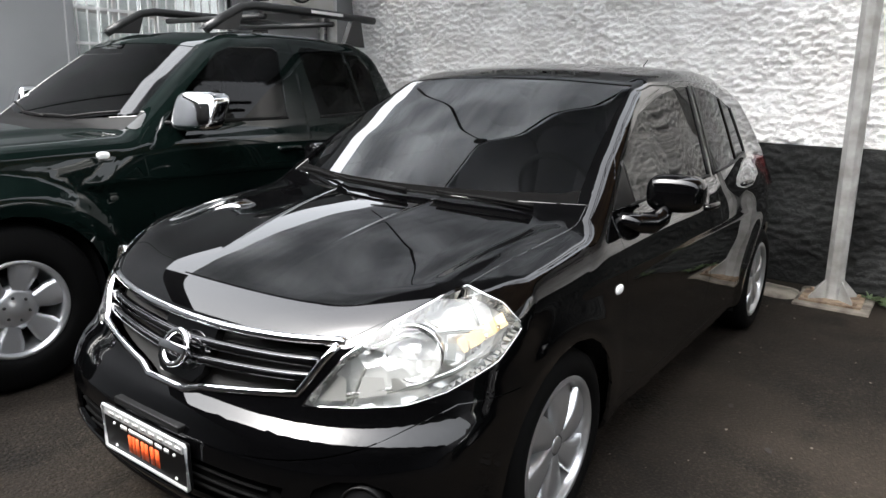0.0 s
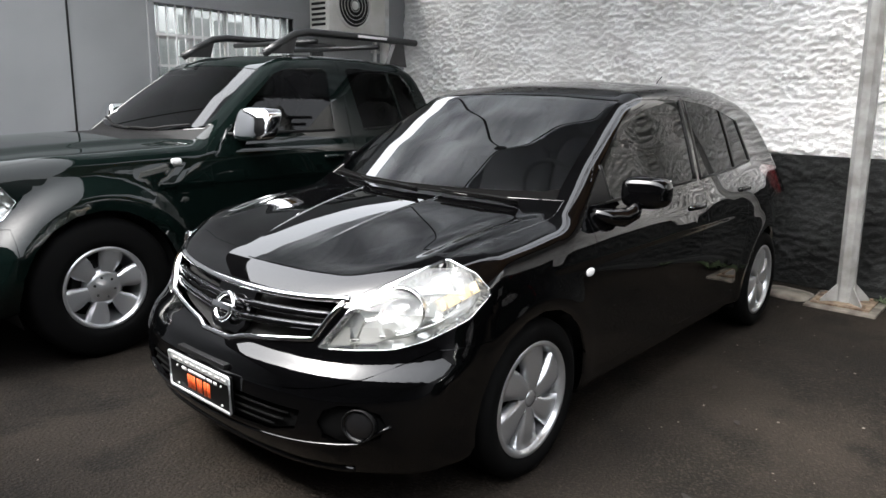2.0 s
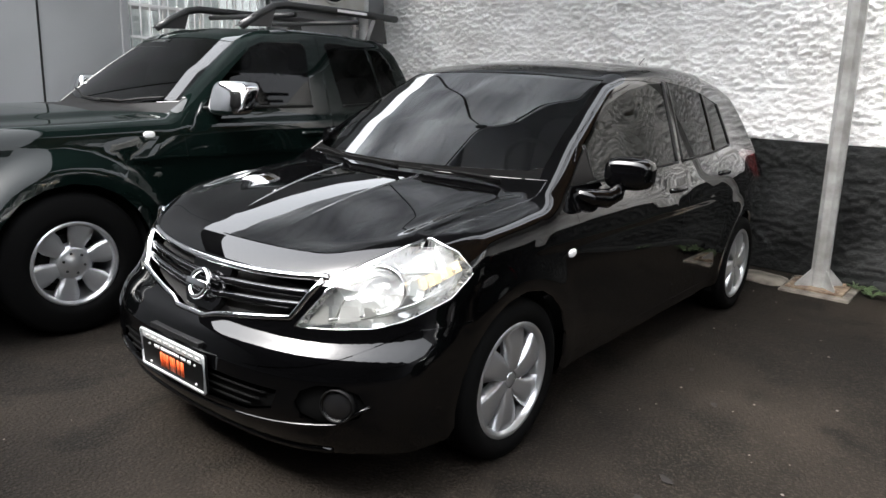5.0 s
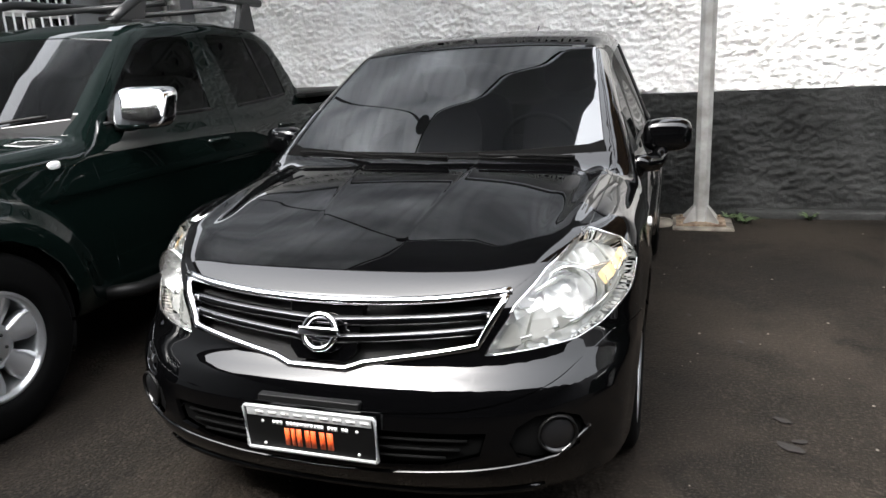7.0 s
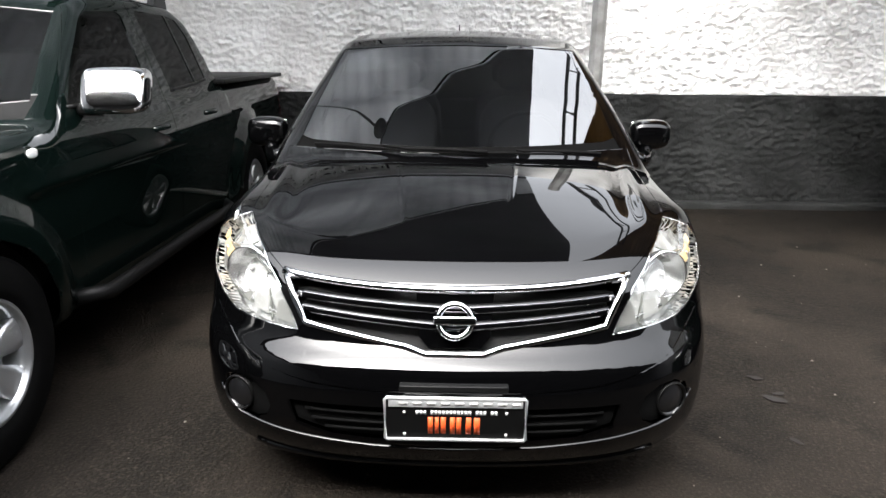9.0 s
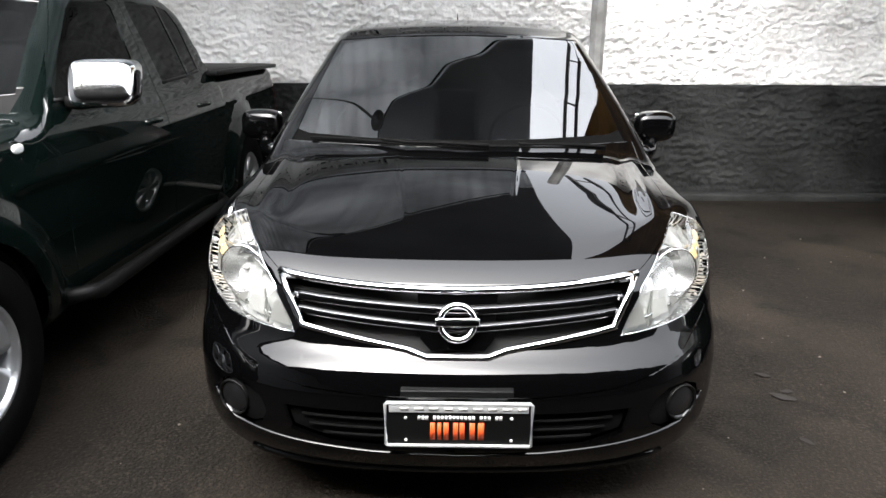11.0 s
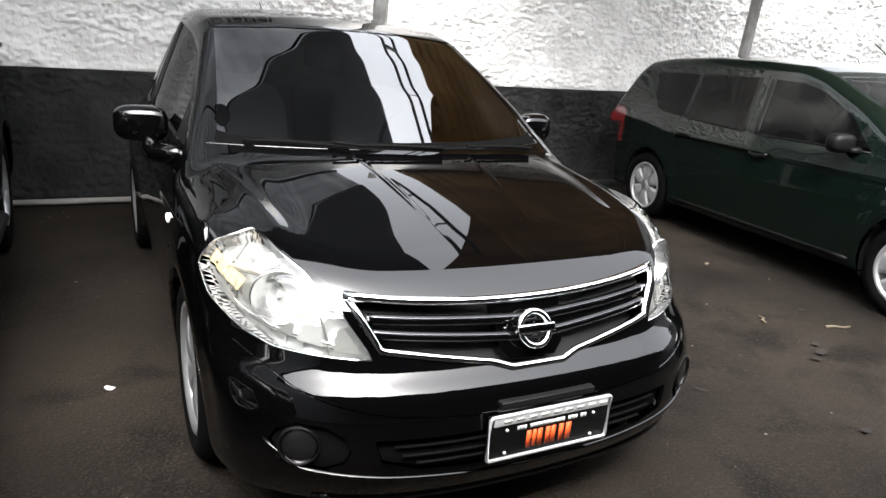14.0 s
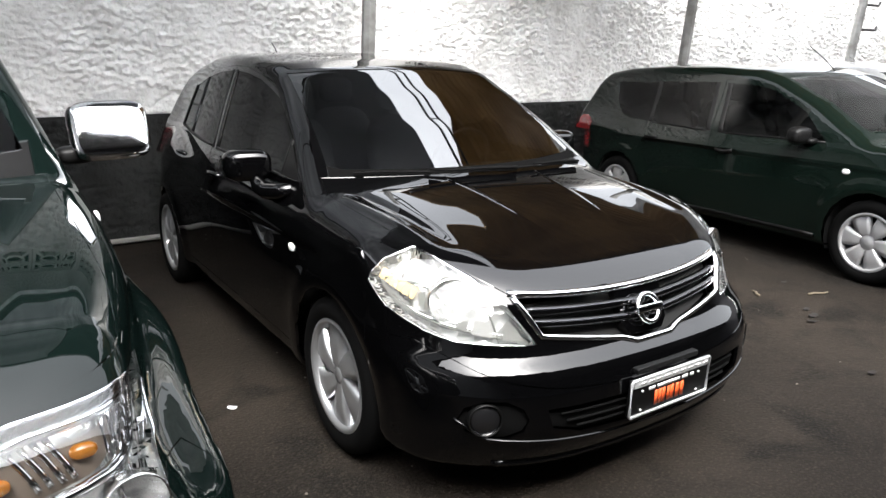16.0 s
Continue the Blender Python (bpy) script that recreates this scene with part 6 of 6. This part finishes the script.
for ends in (((-0.62, 0.72), (-0.2, 0.58), (0.10, 0.55)), ((0.02, 0.56), (0.3, 0.585), (0.60, 0.70))):
    path = [psh.onto((x, y, 1.9), (0, 0, -1)) + Vector((0, 0, 0.014)) for x, y in lerp_path(ends, 8)]
    part("wiper", tube(path, 0.008, 6), M_plastic, pickup)
part("dashboard", prism([(0.65, 0.95), (0.85, 1.14), (1.15, 1.12), (1.25, 0.7), (0.65, 0.7)], -0.7, 0.7, "x"), M_plastic, pickup, smooth=False)
part("cabin_floor", box(-0.7, 0.7, 0.6, 2.5, 0.45, 0.5), M_dark, pickup)
seats(pickup, ((1.45, 0), (2.05, 0)), 0.80, 0.38)
for y in (0.0, 3.2):
    well(pickup, y, 0.38, 0.43, 0.55, 0.84)

# ---- green compact wagon ----
def wagon_shape():
    hood = curve([(-0.95, 0.66), (-0.80, 0.76), (-0.65, 0.83), (-0.4, 0.905), (-0.1, 0.975), (0.2, 0.985), (1.0, 0.96), (2.6, 0.97), (3.4, 0.95)], 0.08)
    nose = curve([(0.1, -0.72), (0.2, -0.78), (0.35, -0.83), (0.5, -0.83), (0.6, -0.79), (0.75, -0.73), (0.85, -0.6), (1.0, -0.3)], 0.04)
    wide = curve([(-0.9, 0.83), (0.3, 0.845), (2.4, 0.84), (2.9, 0.815), (3.4, 0.73)], 0.2)
    waist = curve([(0.1, -0.06), (0.25, -0.03), (0.45, -0.01), (0.65, 0.0), (0.82, -0.010), (1.0, -0.045)], 0.08)
    roof = curve([(-0.4, 0.78), (0.0, 1.0), (0.5, 1.26), (0.95, 1.43), (1.15, 1.475), (1.6, 1.495), (2.2, 1.49), (2.8, 1.455), (3.10, 1.415), (3.22, 1.33), (3.42, 0.95)], 0.07)
    rail = curve([(0.9, 0.815), (1.0, 0.79), (1.2, 0.71), (1.45, 0.625), (1.6, 0.56)], 0.06)

    def f(x, y, z):
        ax = np.abs(x)
        flare = 0.016 * np.exp(-((np.hypot(y, z - 0.30) - 0.37) / 0.07) ** 2) + 0.016 * np.exp(-((np.hypot(y - 2.6, z - 0.30) - 0.37) / 0.07) ** 2)
        side = (ax - wide(y) - waist(z) - flare) * 0.97
        top = (z - hood(y + 0.10 * ax ** 2) + 0.05 * ax ** 2) * 0.93
        front = (nose(z) + 0.17 * ax ** 2 + 0.6 * ax ** 5 - y) * 0.8
        back = (y - 3.36 + 0.06 * step(0.7, 1.0, z) + 0.2 * ax ** 2.5) * 0.95
        low = smax(smax(top, side, 0.07), smax(front, back, 0.05), 0.05)
        low = smax(low, 0.2 - z, 0.04)
        yy = y - 0.2 * ax ** 2 * (1 - step(0.6, 2.4, y)) + 0.12 * ax ** 2 * step(2.6, 3.2, y)
        lid = (z - roof(yy) + 0.08 * ax ** 2) * 0.88
        cheek = (ax - rail(z) - 0.02 * step(0.9, 1.4, y) + 0.07 * step(2.0, 3.3, y)) * 0.93
        cabin = smax(smax(lid, cheek, 0.06), 0.8 - z, 0.02)
        return smin(low, cabin, 0.025)
    return f



W_LAMP = [(-0.10, 0.66), (0.10, 0.67), (0.26, 0.72), (0.36, 0.80), (0.37, 0.84), (0.28, 0.88), (0.10, 0.83), (-0.04, 0.76)]


def wagon_car(at):
    car = thing("compact_wagon", "dark green compact family wagon parked on the asphalt", "car", at)
    sh = Shell(wagon_shape(), (-0.95, -0.95, 0.1), (0.95, 3.55, 1.66), 0.035)
    for s in (-1, 1):
        flank = lambda c, n, s=s: c.x * s > 0.3 and n.x * s > 0.25
        for cy in (0.0, 2.6):
            sh.cut("arch", round_poly(cy, 0.30, 0.342), SIDE, lambda c, n, s=s: c.x * s > 0.55 and (n.x * s > 0.1 or n.z < -0.3))
        sh.cut("door_window_front", [(0.42, 0.945), (0.66, 1.145), (0.98, 1.285), (1.15, 1.32), (1.41, 1.33), (1.345, 0.935)], SIDE, flank)
        sh.cut("door_window_rear", [(1.50, 0.938), (1.565, 1.335), (2.20, 1.325), (2.17, 0.96)], SIDE, flank)
        sh.cut("quarter_window", [(2.215, 0.965), (2.235, 1.32), (2.86, 1.305), (2.75, 1.10), (2.62, 1.0), (2.50, 0.975)], SIDE, flank)
        sh.cut("headlamp", W_LAMP, ((s * R2, R2, 0), (0, 0, 1)), lambda c, n, s=s: c.x * s > 0.3 and c.y < -0.1)
        sh.cut("tail_lamp", [(3.13, 0.62), (3.10, 0.90), (3.18, 0.96), (3.40, 0.95), (3.40, 0.62)], SIDE, lambda c, n, s=s: c.x * s > 0.4 and n.x * s > 0.05)
    sh.cut("windscreen", both([(0.0, 1.015), (0.35, 1.02), (0.65, 1.035), (0.57, 1.385), (0.3, 1.402), (0.0, 1.407)]), FRONT, lambda c, n: c.y < 1.3 and n.z > 0.2 and n.y < -0.1)
    sh.cut("rear_window", both([(0.0, 1.0), (0.5, 1.0), (0.46, 1.36), (0.0, 1.40)]), FRONT, lambda c, n: c.y > 2.8 and n.y > 0.2)
    sh.cut("grille", both([(0.0, 0.60), (0.40, 0.62), (0.44, 0.70), (0.0, 0.72)]), FRONT, lambda c, n: c.y < -0.4 and n.y < -0.3)
    sh.cut("hood", both([(0.0, 0.76), (0.4, 0.77), (0.60, 0.83), (0.70, 0.90), (0.71, 0.985), (0.0, 0.985)]), FRONT, lambda c, n: c.y < 0.35 and n.z > 0.3)
    for s in (-1, 1):
        flank = lambda c, n, s=s: c.x * s > 0.3 and n.x * s > 0.2
        sh.cut("door_front", [(0.45, 0.28), (0.40, 0.93), (0.66, 1.175), (0.98, 1.31), (1.15, 1.35), (1.47, 1.36), (1.42, 0.28)], SIDE, flank)
        sh.cut("door_rear", [(1.425, 0.28), (1.475, 1.36), (2.22, 1.35), (2.26, 0.9), (2.22, 0.68), (2.12, 0.28)], SIDE, flank)
    sh.cut("bumper", [(-1.0, 0.1), (-1.0, 0.62), (-0.5, 0.62), (-0.33, 0.68), (-0.33, 0.1)], SIDE, lambda c, n: c.y < -0.2)
    for name, mat in (("body", M_green2), ("hood", M_green2), ("bumper", M_green2)):
        sh.piece(name, mat, car, {"body": "body_shell", "bumper": "front_bumper"}.get(name, name))
    sh.piece("windscreen", M_screen_clear, car, lip=0.006, gap=0.0, offset=-0.003).visible_shadow = False
    sh.piece("rear_window", M_glass, car, lip=0.0, gap=0.0, offset=-0.003)
    sh.piece("grille", M_dark, car, "grille_backing", lip=0.0, gap=0.0, offset=-0.04)
    for z in (0.635, 0.675):
        pts, nor = on_front(sh, [(-0.4 + 0.8 * k / 12, z + 0.01) for k in range(13)])
        ribbon(pts, nor, 0.018, 0.008, M_chrome, "grille_slat", car)
    for s in (-1, 1):
        pick = lambda c, s=s: c.x * s > 0
        for w in ("door_window_front", "door_window_rear", "quarter_window"):
            sh.piece(w, M_glass, car, lip=0.006, gap=0.0, offset=-0.004, flip=pick).visible_shadow = False
        sh.piece("door_front", M_green2, car, flip=pick)
        sh.piece("door_rear", M_green2, car, flip=pick)
        sh.piece("tail_lamp", M_red, car, label="red tail lamp", flip=pick)
        hl = sh.piece("headlamp", M_lampwhite, car, "headlamp", lip=-0.035, gap=0.0, offset=-0.04, flip=pick)
        sh.piece("headlamp", M_lens, hl, "lens", lip=0.0, gap=0.002, flip=pick).visible_shadow = False
        bm = pebble(s * 0.90, 0.57, 0.985, 0.095, 0.06, 0.062, 3.0)
        mir = part("door_mirror", bm, M_plastic, car, "matt black door mirror")
        part("mirror_foot", pebble(s * 0.83, 0.53, 0.945, 0.05, 0.05, 0.022, 3.0), M_plastic, mir)
        for y0, y1, z in ((1.20, 1.37, 0.80), (2.05, 2.21, 0.825)):
            pts, nor = on_side(sh, [(y0 + (y1 - y0) * k / 8, z) for k in range(9)], s)
            ribbon([p + n * 0.018 * math.sin(math.pi * k / 8) for k, (p, n) in enumerate(zip(pts, nor))], nor, 0.026, 0.012, M_plastic, "door_handle", car, "black door handle")
        p = on_side(sh, [(0.215, 0.762)], s)[0][0]
        bm = pebble(0, 0, 0, 0.008, 0.030, 0.018, 2.4, 10, 20)
        bm.transform(Matrix.Translation(p))
        part("side_marker_lamp", bm, M_white, car)
        for line in ([(0.42, 0.943), (1.345, 0.933)], [(1.50, 0.936), (2.17, 0.958)]):
            pts, nor = on_side(sh, lerp_path(line, 8), s)
            ribbon(pts, nor, 0.014, 0.006, M_plastic, "window_seal", car)
        for line in ([(1.36, 0.935), (1.425, 1.33)], [(1.485, 0.938), (1.55, 1.335)], [(2.19, 0.962), (2.218, 1.323)]):
            pts, nor = on_side(sh, lerp_path(line, 8), s)
            ribbon(pts, nor, 0.045, 0.0035, M_dark, "pillar_trim", car)
        pts, nor = on_side(sh, lerp_path([(0.40, 0.262), (2.2, 0.262)], 12), s)
        ribbon(pts, nor, 0.03, 0.01, M_plastic, "sill_trim", car)
        for y, seed in ((0.0, 0.1), (2.6, 0.5)):
            wheel(car, (s * 0.745, y, 0.295), s, 0.295, 0.205, 0.185, 6, "cover", M_cover, seed)
    for ends in (((-0.60, 0.19), (-0.2, 0.06), (0.12, 0.035)), ((0.04, 0.04), (0.30, 0.07), (0.585, 0.16))):
        path = [sh.onto((x, y, 1.7), (0, 0, -1)) + Vector((0, 0, 0.014)) for x, y in lerp_path(ends, 8)]
        part("wiper", tube(path, 0.007, 6), M_plastic, car)
    base = sh.onto((0.0, 0.98, 1.9), (0, 0, -1))
    part("aerial", tube([base, base + Vector((0, 0.10, 0.09)), base + Vector((0, 0.26, 0.20))], 0.004, 6), M_plastic, car)
    part("dashboard", prism([(0.10, 0.75), (0.22, 0.955), (0.62, 0.95), (0.75, 0.82), (0.70, 0.5), (0.10, 0.5)], -0.66, 0.66, "x"), M_plastic, car, smooth=False)
    part("cabin_floor", box(-0.68, 0.68, 0.3, 3.1, 0.28, 0.32), M_dark, car)
    seats(car, ((1.15, 0), (2.0, 0)), 0.56)
    for y in (0.0, 2.6):
        well(car, y, 0.30, 0.345, 0.55, 0.79)
    return car


M_cover = material("wheel_cover", (0.38, 0.38, 0.385), 0.35, metal=0.5)
WAGON_AT = Matrix.Translation((4.005, -0.094, 0)) @ Matrix.Rotation(radians(-6.5), 4, "Z")
wagon = wagon_car(WAGON_AT)
sheet = part("paper_sheet", box(-0.15, 0.15, -0.10, 0.10, -0.001, 0.001), M_paper)
sheet.matrix_basis = WAGON_AT @ Matrix.Translation((-0.36, 0.33, 0.965)) @ Matrix.Rotation(0.35, 4, "Z") @ Matrix.Rotation(0.06, 4, "X")
tagged(sheet, "white sheet of paper on the dashboard of the wagon", "paper")
# silver cars farther along the wall
silver = hatch_car("silver_car", "silver hatchback parked beyond the green wagon", M_silver, Matrix.Translation((6.45, 0.35, 0)) @ Matrix.Rotation(radians(-6.5), 4, "Z"), 0.05, plate=False, group="silver cars along the wall")
far_silver = copy_thing(silver, Matrix.Translation((8.75, 0.6, 0)) @ Matrix.Rotation(radians(-6.5), 4, "Z"))
tagged(far_silver, "pale silver hatchback at the far end of the row", "car", "silver cars along the wall")
